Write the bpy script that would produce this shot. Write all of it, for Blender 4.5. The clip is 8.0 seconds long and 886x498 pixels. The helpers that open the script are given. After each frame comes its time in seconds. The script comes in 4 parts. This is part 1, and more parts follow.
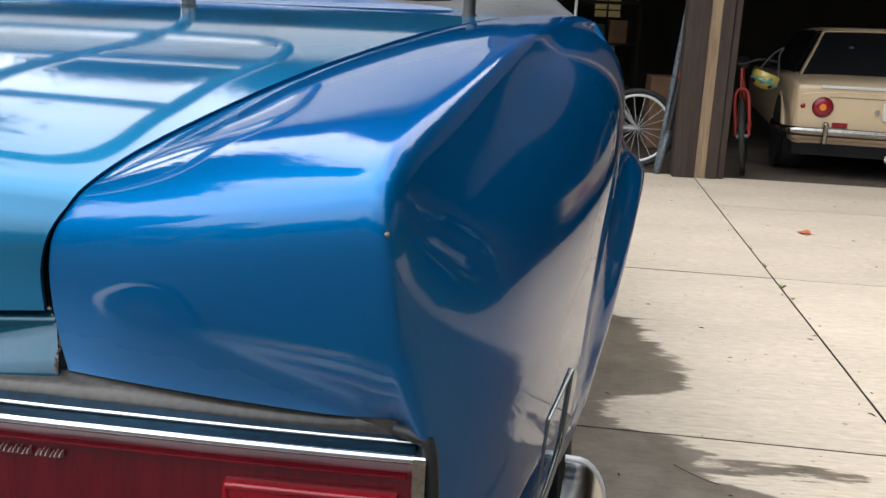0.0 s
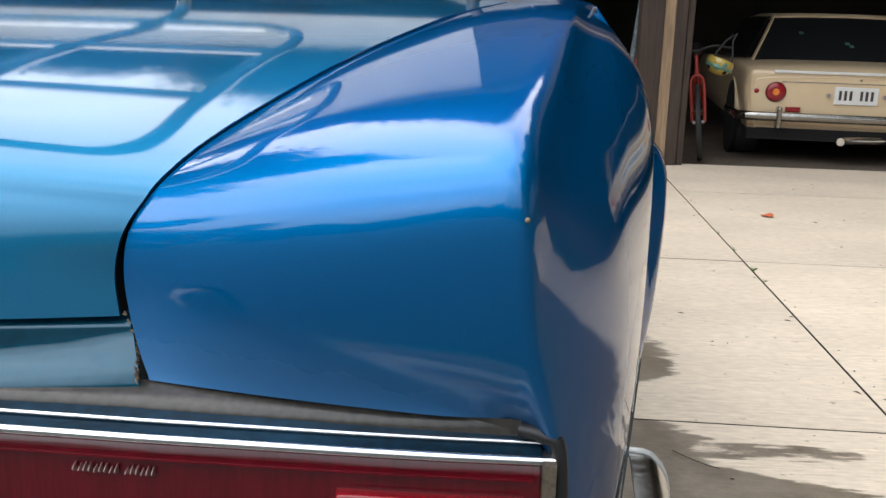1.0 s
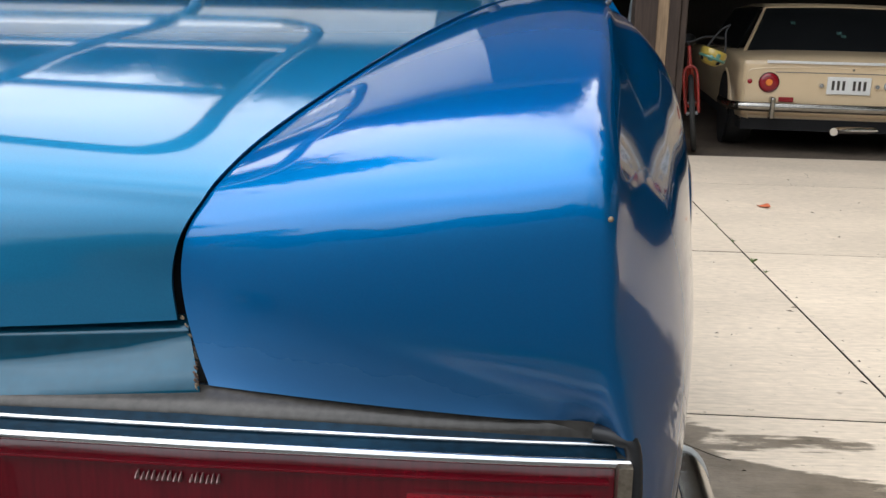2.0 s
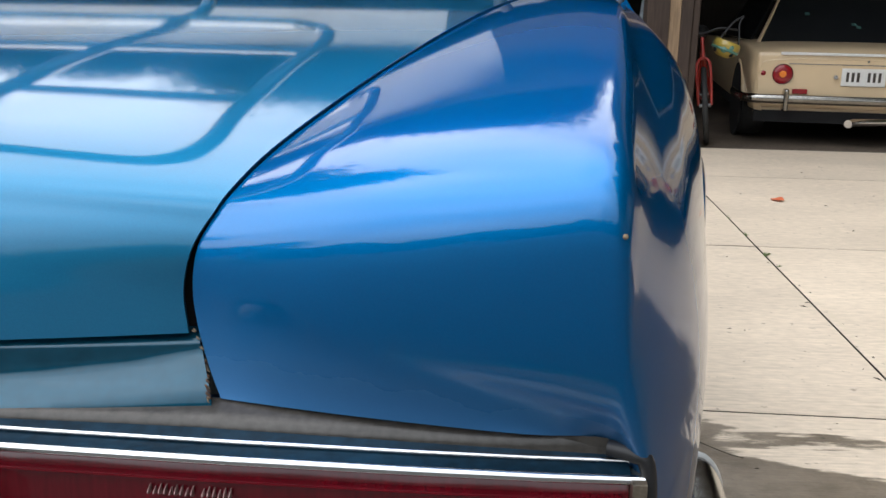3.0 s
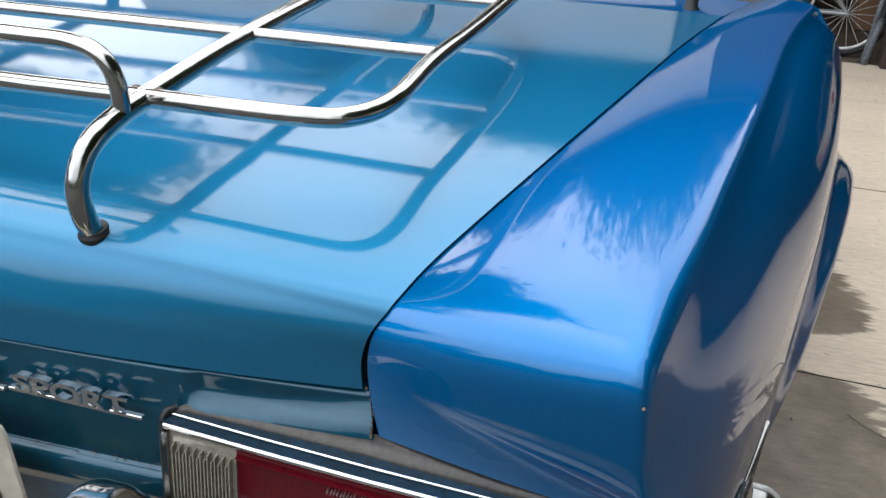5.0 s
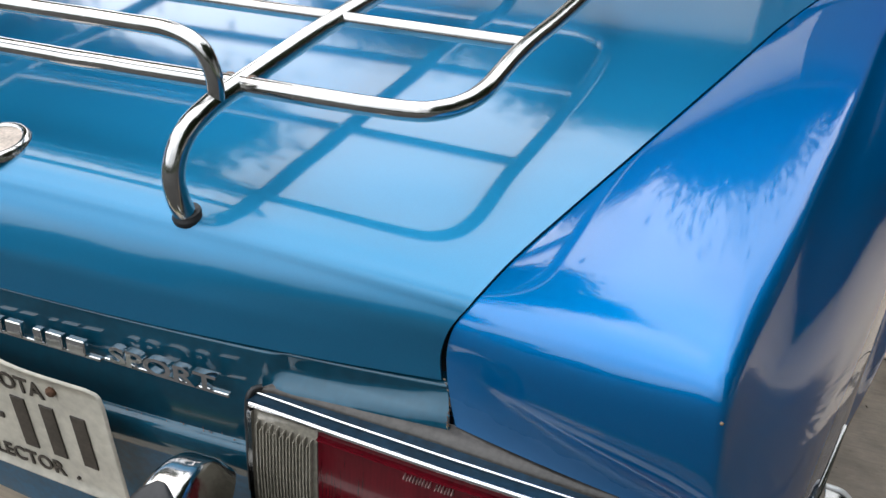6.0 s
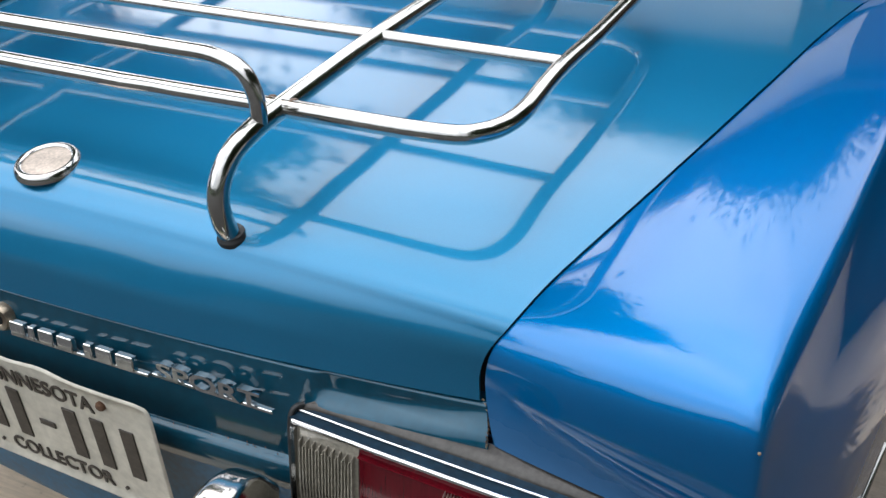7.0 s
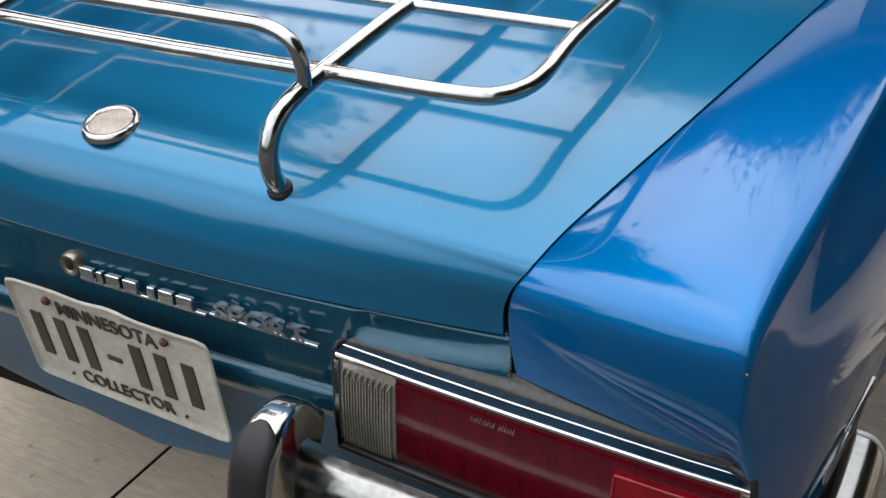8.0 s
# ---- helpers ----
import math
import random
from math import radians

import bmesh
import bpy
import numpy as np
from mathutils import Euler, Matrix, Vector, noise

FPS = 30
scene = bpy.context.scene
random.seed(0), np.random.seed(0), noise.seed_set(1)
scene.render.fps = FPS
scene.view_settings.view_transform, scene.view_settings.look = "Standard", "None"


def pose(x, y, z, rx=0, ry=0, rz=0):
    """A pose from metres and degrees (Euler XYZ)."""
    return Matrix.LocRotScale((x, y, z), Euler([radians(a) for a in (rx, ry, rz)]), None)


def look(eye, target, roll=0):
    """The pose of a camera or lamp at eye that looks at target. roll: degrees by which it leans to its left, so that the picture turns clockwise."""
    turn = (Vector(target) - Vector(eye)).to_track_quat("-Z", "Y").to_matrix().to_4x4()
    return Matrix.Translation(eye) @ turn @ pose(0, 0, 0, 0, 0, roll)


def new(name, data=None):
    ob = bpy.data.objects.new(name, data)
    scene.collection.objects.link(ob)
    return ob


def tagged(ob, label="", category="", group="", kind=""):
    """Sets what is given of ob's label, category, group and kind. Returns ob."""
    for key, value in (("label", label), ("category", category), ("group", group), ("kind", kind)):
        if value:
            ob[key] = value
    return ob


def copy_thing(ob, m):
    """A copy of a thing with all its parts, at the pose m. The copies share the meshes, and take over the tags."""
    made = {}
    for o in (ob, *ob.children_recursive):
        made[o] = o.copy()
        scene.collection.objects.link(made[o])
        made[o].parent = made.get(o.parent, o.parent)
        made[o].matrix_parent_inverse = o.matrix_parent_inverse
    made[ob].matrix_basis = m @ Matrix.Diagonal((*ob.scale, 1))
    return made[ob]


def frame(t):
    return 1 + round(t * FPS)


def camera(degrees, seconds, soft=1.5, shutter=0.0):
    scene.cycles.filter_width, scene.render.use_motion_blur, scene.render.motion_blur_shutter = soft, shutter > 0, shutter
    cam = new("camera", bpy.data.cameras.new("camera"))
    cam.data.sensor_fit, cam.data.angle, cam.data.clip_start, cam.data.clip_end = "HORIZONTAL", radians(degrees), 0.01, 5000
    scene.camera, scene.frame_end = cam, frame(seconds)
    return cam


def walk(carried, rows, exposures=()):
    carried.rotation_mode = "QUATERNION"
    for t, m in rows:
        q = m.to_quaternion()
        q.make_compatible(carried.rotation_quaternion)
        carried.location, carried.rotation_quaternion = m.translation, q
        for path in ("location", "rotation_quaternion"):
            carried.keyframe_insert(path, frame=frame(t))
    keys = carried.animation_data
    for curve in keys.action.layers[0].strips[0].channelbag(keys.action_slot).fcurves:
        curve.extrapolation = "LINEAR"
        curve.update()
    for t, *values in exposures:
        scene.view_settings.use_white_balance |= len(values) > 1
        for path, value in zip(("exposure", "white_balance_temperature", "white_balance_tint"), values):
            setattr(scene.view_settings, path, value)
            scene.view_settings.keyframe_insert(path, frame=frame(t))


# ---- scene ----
cam = camera(51.2, 8.0)
PATH = [
    (0, (0.803, -0.506, 0.947), (0.638, 1.43, 0.473), 2.6),
    (0.5, (0.752, -0.491, 0.937), (0.648, 1.45, 0.468), 2.2),
    (1, (0.706, -0.478, 0.932), (0.651, 1.462, 0.449), 1.6),
    (1.5, (0.682, -0.472, 0.932), (0.649, 1.465, 0.436), 1.1),
    (2.8, (0.644, -0.462, 0.933), (0.613, 1.475, 0.435), 1.4),
    (3, (0.661, -0.461, 0.943), (0.606, 1.471, 0.427), 1.0),
    (3.5, (0.702, -0.483, 0.97), (0.593, 1.438, 0.423), 1.1),
    (4, (0.726, -0.523, 1.046), (0.496, 1.365, 0.428), 0.8),
    (4.5, (0.74, -0.568, 1.127), (0.38, 1.262, 0.406), 1.7),
    (5, (0.739, -0.594, 1.183), (0.253, 1.174, 0.383), 2.9),
    (5.2, (0.733, -0.604, 1.198), (0.218, 1.142, 0.371), 3.5),
    (6.5, (0.724, -0.588, 1.227), (0.07, 1.069, 0.317), 2.1),
    (7, (0.721, -0.592, 1.25), (0.042, 1.05, 0.331), 1.9),
    (7.5, (0.73, -0.62, 1.271), (0.022, 0.997, 0.329), 1.5),
    (8, (0.752, -0.676, 1.286), (0.045, 0.907, 0.29), 1.0),
]
walk(cam, [(t, look(eye, target, roll)) for t, eye, target, roll in PATH],
     exposures=[(0, .16), (1.7, .12), (3.0, .06), (4.5, 0), (7.3, 0), (7.7, -.14), (8.0, -.26)])

# ---- world and light ----
world = bpy.data.worlds.new("sky")
scene.world = world
world.use_nodes = True
wn, wl = world.node_tree.nodes, world.node_tree.links
SUN_EL, SUN_AZ = 52.0, 292.0
sky = wn.new("ShaderNodeTexSky")
sky.sky_type = "NISHITA"
sky.sun_disc = False
sky.sun_elevation, sky.sun_rotation = radians(SUN_EL), radians(SUN_AZ)
sky.air_density, sky.dust_density = 1.0, 2.0
tc = wn.new("ShaderNodeTexCoord")
cloud_map = wn.new("ShaderNodeMapping")
cloud_map.inputs["Scale"].default_value = (1.0, 1.0, 1.8)
cloud = wn.new("ShaderNodeTexNoise")
cloud.inputs["Scale"].default_value, cloud.inputs["Detail"].default_value = 1.7, 6.0
cloud.inputs["Roughness"].default_value = 0.55
cloud_ramp = wn.new("ShaderNodeValToRGB")
cloud_ramp.color_ramp.elements[0].position, cloud_ramp.color_ramp.elements[1].position = 0.36, 0.60
cloud_ramp.color_ramp.elements[0].color = (0.50, 0.50, 0.50, 1)
white_sky = wn.new("ShaderNodeMix")
white_sky.data_type = "RGBA"
white_sky.inputs[7].default_value = (12.2, 12.7, 13.3, 1)
wl.new(tc.outputs["Generated"], cloud_map.inputs["Vector"])
wl.new(cloud_map.outputs[0], cloud.inputs["Vector"])
wl.new(cloud.outputs["Fac"], cloud_ramp.inputs["Fac"])
wl.new(cloud_ramp.outputs["Color"], white_sky.inputs[0])
wl.new(sky.outputs[0], white_sky.inputs[6])
# the cloud cover is brighter towards the hidden sun
az, el = radians(SUN_AZ), radians(SUN_EL)
to_sun = Vector((math.sin(az) * math.cos(el), math.cos(az) * math.cos(el), math.sin(el)))
toward = wn.new("ShaderNodeVectorMath")
toward.operation = "DOT_PRODUCT"
toward.inputs[1].default_value = to_sun
wl.new(tc.outputs["Generated"], toward.inputs[0])
veil = wn.new("ShaderNodeMapRange")
veil.interpolation_type = "SMOOTHSTEP"
veil.inputs["From Min"].default_value, veil.inputs["From Max"].default_value = -0.45, 1.0
veil.inputs["To Min"].default_value, veil.inputs["To Max"].default_value = 0.072, 0.280
wl.new(toward.outputs["Value"], veil.inputs["Value"])
wl.new(white_sky.outputs[2], wn["Background"].inputs["Color"])
wl.new(veil.outputs[0], wn["Background"].inputs["Strength"])

sun = new("sun", bpy.data.lights.new("sun", "SUN"))
sun.data.energy, sun.data.angle, sun.data.color = 0.6, radians(85), (1.0, 0.95, 0.88)
sun.matrix_world = look(to_sun * 30, (0, 0, 0))


# ---- materials ----
def material(name, color, rough=0.5, metal=0.0, vary=0.12, scale=8.0, fine=60.0, bump=0.0, bump_scale=120.0, coat=0.0,
             coat_rough=0.03, second=None, spec=0.5, trans=0.0, ior=1.45, stretch=(1, 1, 1), per_object=0.0, rough_vary=0.0, coat_ior=1.5, edge=None):
    """A node material: base colour varied at two scales, optional relief, coat and per-object tint."""
    m = bpy.data.materials.new(name)
    m.use_nodes = True
    n, l = m.node_tree.nodes, m.node_tree.links
    b = n["Principled BSDF"]
    b.inputs["Roughness"].default_value, b.inputs["Metallic"].default_value = rough, metal
    b.inputs["Coat Weight"].default_value, b.inputs["Coat Roughness"].default_value = coat, coat_rough
    b.inputs["Specular IOR Level"].default_value = spec
    b.inputs["Coat IOR"].default_value = coat_ior
    if edge:  # how a metallic base looks at grazing angles
        b.inputs["Specular Tint"].default_value = (*edge, 1)
    b.inputs["Transmission Weight"].default_value, b.inputs["IOR"].default_value = trans, ior
    c = n.new("ShaderNodeTexCoord")
    mp = n.new("ShaderNodeMapping")
    mp.inputs["Scale"].default_value = stretch
    l.new(c.outputs["Object"], mp.inputs["Vector"])
    big, small = n.new("ShaderNodeTexNoise"), n.new("ShaderNodeTexNoise")
    for t, s in ((big, scale), (small, fine)):
        t.inputs["Scale"].default_value, t.inputs["Detail"].default_value = s, 5.0
        l.new(mp.outputs[0], t.inputs["Vector"])
    add = n.new("ShaderNodeMath")
    add.operation = "ADD"
    l.new(big.outputs["Fac"], add.inputs[0])
    l.new(small.outputs["Fac"], add.inputs[1])
    rng = n.new("ShaderNodeMapRange")
    rng.inputs["From Min"].default_value, rng.inputs["From Max"].default_value = 0.7, 1.3
    l.new(add.outputs[0], rng.inputs["Value"])
    mix = n.new("ShaderNodeMix")
    mix.data_type = "RGBA"
    dark = [v * (1 - vary) for v in color]
    light = second or [min(1, v * (1 + vary)) for v in color]
    mix.inputs[6].default_value, mix.inputs[7].default_value = (*dark, 1), (*light, 1)
    l.new(rng.outputs[0], mix.inputs[0])
    out = mix.outputs[2]
    if per_object:
        info = n.new("ShaderNodeObjectInfo")
        hsv = n.new("ShaderNodeHueSaturation")
        r2 = n.new("ShaderNodeMapRange")
        r2.inputs["To Min"].default_value, r2.inputs["To Max"].default_value = 1 - per_object, 1 + per_object
        l.new(info.outputs["Random"], r2.inputs["Value"])
        l.new(r2.outputs[0], hsv.inputs["Value"])
        l.new(out, hsv.inputs["Color"])
        out = hsv.outputs[0]
    l.new(out, b.inputs["Base Color"])
    if rough_vary:
        r3 = n.new("ShaderNodeMapRange")
        r3.inputs["To Min"].default_value, r3.inputs["To Max"].default_value = rough, rough + rough_vary
        l.new(rng.outputs[0], r3.inputs["Value"])
        l.new(r3.outputs[0], b.inputs["Roughness"])
    if bump:
        t = n.new("ShaderNodeTexNoise")
        t.inputs["Scale"].default_value, t.inputs["Detail"].default_value = bump_scale, 4.0
        l.new(mp.outputs[0], t.inputs["Vector"])
        bp = n.new("ShaderNodeBump")
        bp.inputs["Strength"].default_value, bp.inputs["Distance"].default_value = bump, 0.01
        l.new(t.outputs["Fac"], bp.inputs["Height"])
        l.new(bp.outputs[0], b.inputs["Normal"])
    return m


M = {}
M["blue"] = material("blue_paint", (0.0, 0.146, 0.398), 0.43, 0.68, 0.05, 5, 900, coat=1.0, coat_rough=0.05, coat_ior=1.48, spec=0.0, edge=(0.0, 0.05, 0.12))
M["teal"] = material("teal_blue_paint", (0.014, 0.168, 0.32), 0.42, 0.72, 0.07, 5, 900, coat=1.0, coat_rough=0.072, spec=0.0, rough_vary=0.05, edge=(0.02, 0.22, 0.35))
# the lid's teal made darker and greyer: the tail's shade is in the colour
M["tail_teal"] = material("dull_teal_paint", (0.006, 0.068, 0.115), 0.45, 0.5, 0.15, 6, 90, coat=1.0, coat_rough=0.075, spec=0.0, rough_vary=0.1)
M["valance"] = material("dull_blue_paint", (0.018, 0.105, 0.20), 0.5, 0.25, 0.3, 9, 120, coat=0.25, coat_rough=0.2, spec=0.25, rough_vary=0.15)
M["dark_strip"] = material("dirty_dark_paint", (0.005, 0.022, 0.04), 0.5, 0.0, 0.5, 18, 140, spec=0.15)
M["dull_chrome"] = material("dull_chrome", (0.30, 0.285, 0.26), 0.16, 1.0, 0.2, 10, 80)
M["marker"] = material("dull_silver", (0.13, 0.14, 0.125), 0.16, 0.8, 0.2, 40, 200)
M["rack_chrome"] = material("worn_chrome", (0.54, 0.53, 0.51), 0.08, 1.0, 0.12, 14, 120, rough_vary=0.12)
M["chrome"] = material("chrome", (0.82, 0.82, 0.82), 0.06, 1.0, 0.04, 12, 200, rough_vary=0.08)
M["pitted"] = material("pitted_chrome", (0.32, 0.315, 0.30), 0.12, 1.0, 0.18, 16, 120, rough_vary=0.12)
M["rubber"] = material("black_rubber", (0.018, 0.018, 0.019), 0.45, 0, 0.3, 20, 200)
M["gasket"] = material("grey_rubber", (0.045, 0.041, 0.036), 0.26, 0, 0.35, 14, 160, bump=0.05)
M["tyre"] = material("tyre_rubber", (0.02, 0.02, 0.02), 0.75, 0, 0.3, 10, 120, bump=0.3)
M["red_lens"] = material("red_lens", (0.095, 0.0025, 0.007), 0.22, 0, 0.22, 3, 30, coat=0.7, coat_rough=0.05, stretch=(14, 1, 1.2))
M["red_bright"] = material("red_reflector", (0.24, 0.004, 0.010), 0.18, 0, 0.2, 30, 300, coat=0.4, bump=0.1, bump_scale=300)
M["clear_lens"] = material("clear_lens", (0.30, 0.275, 0.225), 0.14, 0.1, 0.3, 20, 200, coat=1.0)
M["rust"] = material("rust", (0.10, 0.052, 0.03), 0.85, 0, 0.4, 60, 300, bump=0.4)
M["primer"] = material("bare_chip", (0.22, 0.17, 0.11), 0.8, 0, 0.3, 100, 600)
# near-black that paints shade into gaps, wells and undersides; also keyhole and helmet patches
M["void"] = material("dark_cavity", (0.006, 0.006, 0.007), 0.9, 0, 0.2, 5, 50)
M["plate"] = material("plate_enamel", (0.48, 0.45, 0.38), 0.35, 0, 0.2, 14, 90, bump=0.06)
M["plate_ink"] = material("plate_ink", (0.042, 0.034, 0.028), 0.5, 0, 0.4, 30, 300)
M["emblem"] = material("worn_emblem", (0.58, 0.49, 0.42), 0.4, 0.1, 0.3, 40, 300, bump=0.1)
M["soft_top"] = material("black_vinyl", (0.012, 0.012, 0.013), 0.5, 0, 0.3, 12, 300, bump=0.1)
M["print"] = material("moulded_print", (0.36, 0.22, 0.21), 0.5)
M["sticker"] = material("faded_sticker", (0.03, 0.075, 0.07), 0.5, 0, 0.4, 60, 300)
M["glass"] = material("dark_glass", (0.006, 0.007, 0.008), 0.3, 0, 0.1, 3, 30)
M["tan"] = material("tan_paint", (0.60, 0.455, 0.285), 0.35, 0, 0.06, 5, 300, coat=0.8)
M["bark"] = material("bark", (0.10, 0.075, 0.055), 0.9, 0, 0.4, 6, 40, bump=0.6, stretch=(1, 1, 0.2))
M["leaf"] = material("foliage", (0.035, 0.062, 0.018), 0.6, 0, 0.45, 2, 14)
M["post"] = material("weathered_brown_wood", (0.046, 0.031, 0.024), 0.8, 0, 0.35, 6, 70, bump=0.3, stretch=(1, 1, 0.08), per_object=0.15)
M["trimwood"] = material("bare_pale_wood", (0.30, 0.205, 0.125), 0.8, 0, 0.3, 8, 60, bump=0.3, stretch=(1, 1, 0.1))
M["siding"] = material("brown_siding", (0.10, 0.075, 0.058), 0.8, 0, 0.3, 4, 60, bump=0.2)
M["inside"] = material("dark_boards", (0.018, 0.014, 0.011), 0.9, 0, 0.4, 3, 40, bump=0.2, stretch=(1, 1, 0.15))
M["roofing"] = material("asphalt_shingle", (0.06, 0.056, 0.052), 0.9, 0, 0.3, 6, 120, bump=0.4)
M["redpaint"] = material("red_bike_paint", (0.42, 0.035, 0.025), 0.4, 0, 0.15, 20, 200, coat=0.5)
M["greyrod"] = material("grey_metal", (0.32, 0.33, 0.34), 0.45, 0.6, 0.2, 10, 100)
M["pipe"] = material("blotchy_pipe", (0.12, 0.14, 0.155), 0.6, 0.2, 0.6, 12, 60, bump=0.2)
M["white"] = material("white_alloy", (0.7, 0.7, 0.68), 0.35, 0.3, 0.1, 20, 200)
M["box"] = material("cardboard", (0.20, 0.11, 0.06), 0.85, 0, 0.2, 6, 80)
M["green"] = material("green_paint", (0.015, 0.07, 0.035), 0.5, 0, 0.25, 8, 80)
M["amber"] = material("amber_lens", (0.75, 0.20, 0.02), 0.15, 0, 0.1, 20, 100, coat=1.0)
M["helmet"] = material("helmet_yellow", (0.42, 0.31, 0.06), 0.3, 0, 0.1, 20, 100, coat=0.8)
M["helmet2"] = material("helmet_green", (0.08, 0.22, 0.17), 0.3, 0, 0.1, 20, 100, coat=0.8)
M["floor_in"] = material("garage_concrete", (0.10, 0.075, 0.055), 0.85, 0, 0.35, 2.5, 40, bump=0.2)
M["weed"] = material("weed_green", (0.10, 0.16, 0.04), 0.7, 0, 0.3, 50, 200)
M["leaf_red"] = material("fallen_leaf", (0.55, 0.13, 0.05), 0.7, 0, 0.3, 60, 300)
M["joint"] = material("joint_dirt", (0.016, 0.013, 0.010), 0.95, 0, 0.4, 20, 200)
M["dirt"] = material("dirt", (0.06, 0.05, 0.038), 0.95, 0, 0.4, 20, 200)
M["grass"] = material("lawn", (0.06, 0.10, 0.03), 0.9, 0, 0.4, 1.5, 30, bump=0.6)
M["weld"] = material("brown_weld", (0.13, 0.085, 0.06), 0.5, 0.6, 0.4, 60, 300)
M["brass"] = material("tarnished_metal", (0.36, 0.30, 0.23), 0.35, 0.9, 0.3, 60, 400)
M["pale"] = material("white_painted_siding", (0.78, 0.77, 0.74), 0.6, 0, 0.1, 3, 40, bump=0.1)
M["asphalt"] = material("old_asphalt", (0.055, 0.053, 0.05), 0.9, 0, 0.25, 2, 60, bump=0.4)
M["scratch"] = material("pale_scratch", (0.32, 0.40, 0.44), 0.6, 0, 0.3, 80, 400)
M["speck"] = material("pale_speck", (0.55, 0.56, 0.55), 0.7, 0, 0.3, 80, 400)
M["warm"] = material("straw", (0.36, 0.27, 0.11), 0.8, 0, 0.3, 10, 100)


def dust_and_sheen(m):
    """A pale haze, part road dust and part painted sheen, dulls the blue just above the taillights, higher beside the
    lid.
    """
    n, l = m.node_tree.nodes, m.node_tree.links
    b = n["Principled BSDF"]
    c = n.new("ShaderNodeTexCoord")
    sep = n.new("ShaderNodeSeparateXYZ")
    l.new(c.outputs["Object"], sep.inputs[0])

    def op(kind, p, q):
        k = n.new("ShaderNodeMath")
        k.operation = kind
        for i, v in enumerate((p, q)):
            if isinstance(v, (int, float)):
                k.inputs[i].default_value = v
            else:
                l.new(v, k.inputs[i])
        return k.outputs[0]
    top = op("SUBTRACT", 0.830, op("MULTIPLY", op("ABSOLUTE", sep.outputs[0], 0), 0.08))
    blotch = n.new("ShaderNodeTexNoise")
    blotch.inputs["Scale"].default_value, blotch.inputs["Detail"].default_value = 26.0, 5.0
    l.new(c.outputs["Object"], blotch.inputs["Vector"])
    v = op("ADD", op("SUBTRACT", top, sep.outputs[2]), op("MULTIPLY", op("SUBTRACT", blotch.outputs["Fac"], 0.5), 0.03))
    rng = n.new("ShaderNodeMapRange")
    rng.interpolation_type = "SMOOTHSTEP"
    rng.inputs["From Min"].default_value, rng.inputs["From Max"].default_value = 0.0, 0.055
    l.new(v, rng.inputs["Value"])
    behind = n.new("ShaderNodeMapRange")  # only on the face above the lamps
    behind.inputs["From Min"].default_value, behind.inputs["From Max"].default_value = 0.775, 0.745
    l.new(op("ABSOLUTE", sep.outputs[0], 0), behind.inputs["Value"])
    haze = op("MULTIPLY", rng.outputs[0], behind.outputs[0])
    # rougher coat blurs mirrored streaks; the grey mix paints the pale sheen
    l.new(op("ADD", 0.05, op("MULTIPLY", haze, 0.26)), b.inputs["Coat Roughness"])
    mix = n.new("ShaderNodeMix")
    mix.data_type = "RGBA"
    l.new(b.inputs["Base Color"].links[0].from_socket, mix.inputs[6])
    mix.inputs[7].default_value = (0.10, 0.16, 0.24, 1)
    l.new(op("MULTIPLY", haze, 0.30), mix.inputs[0])
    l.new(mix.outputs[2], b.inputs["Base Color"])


dust_and_sheen(M["blue"])


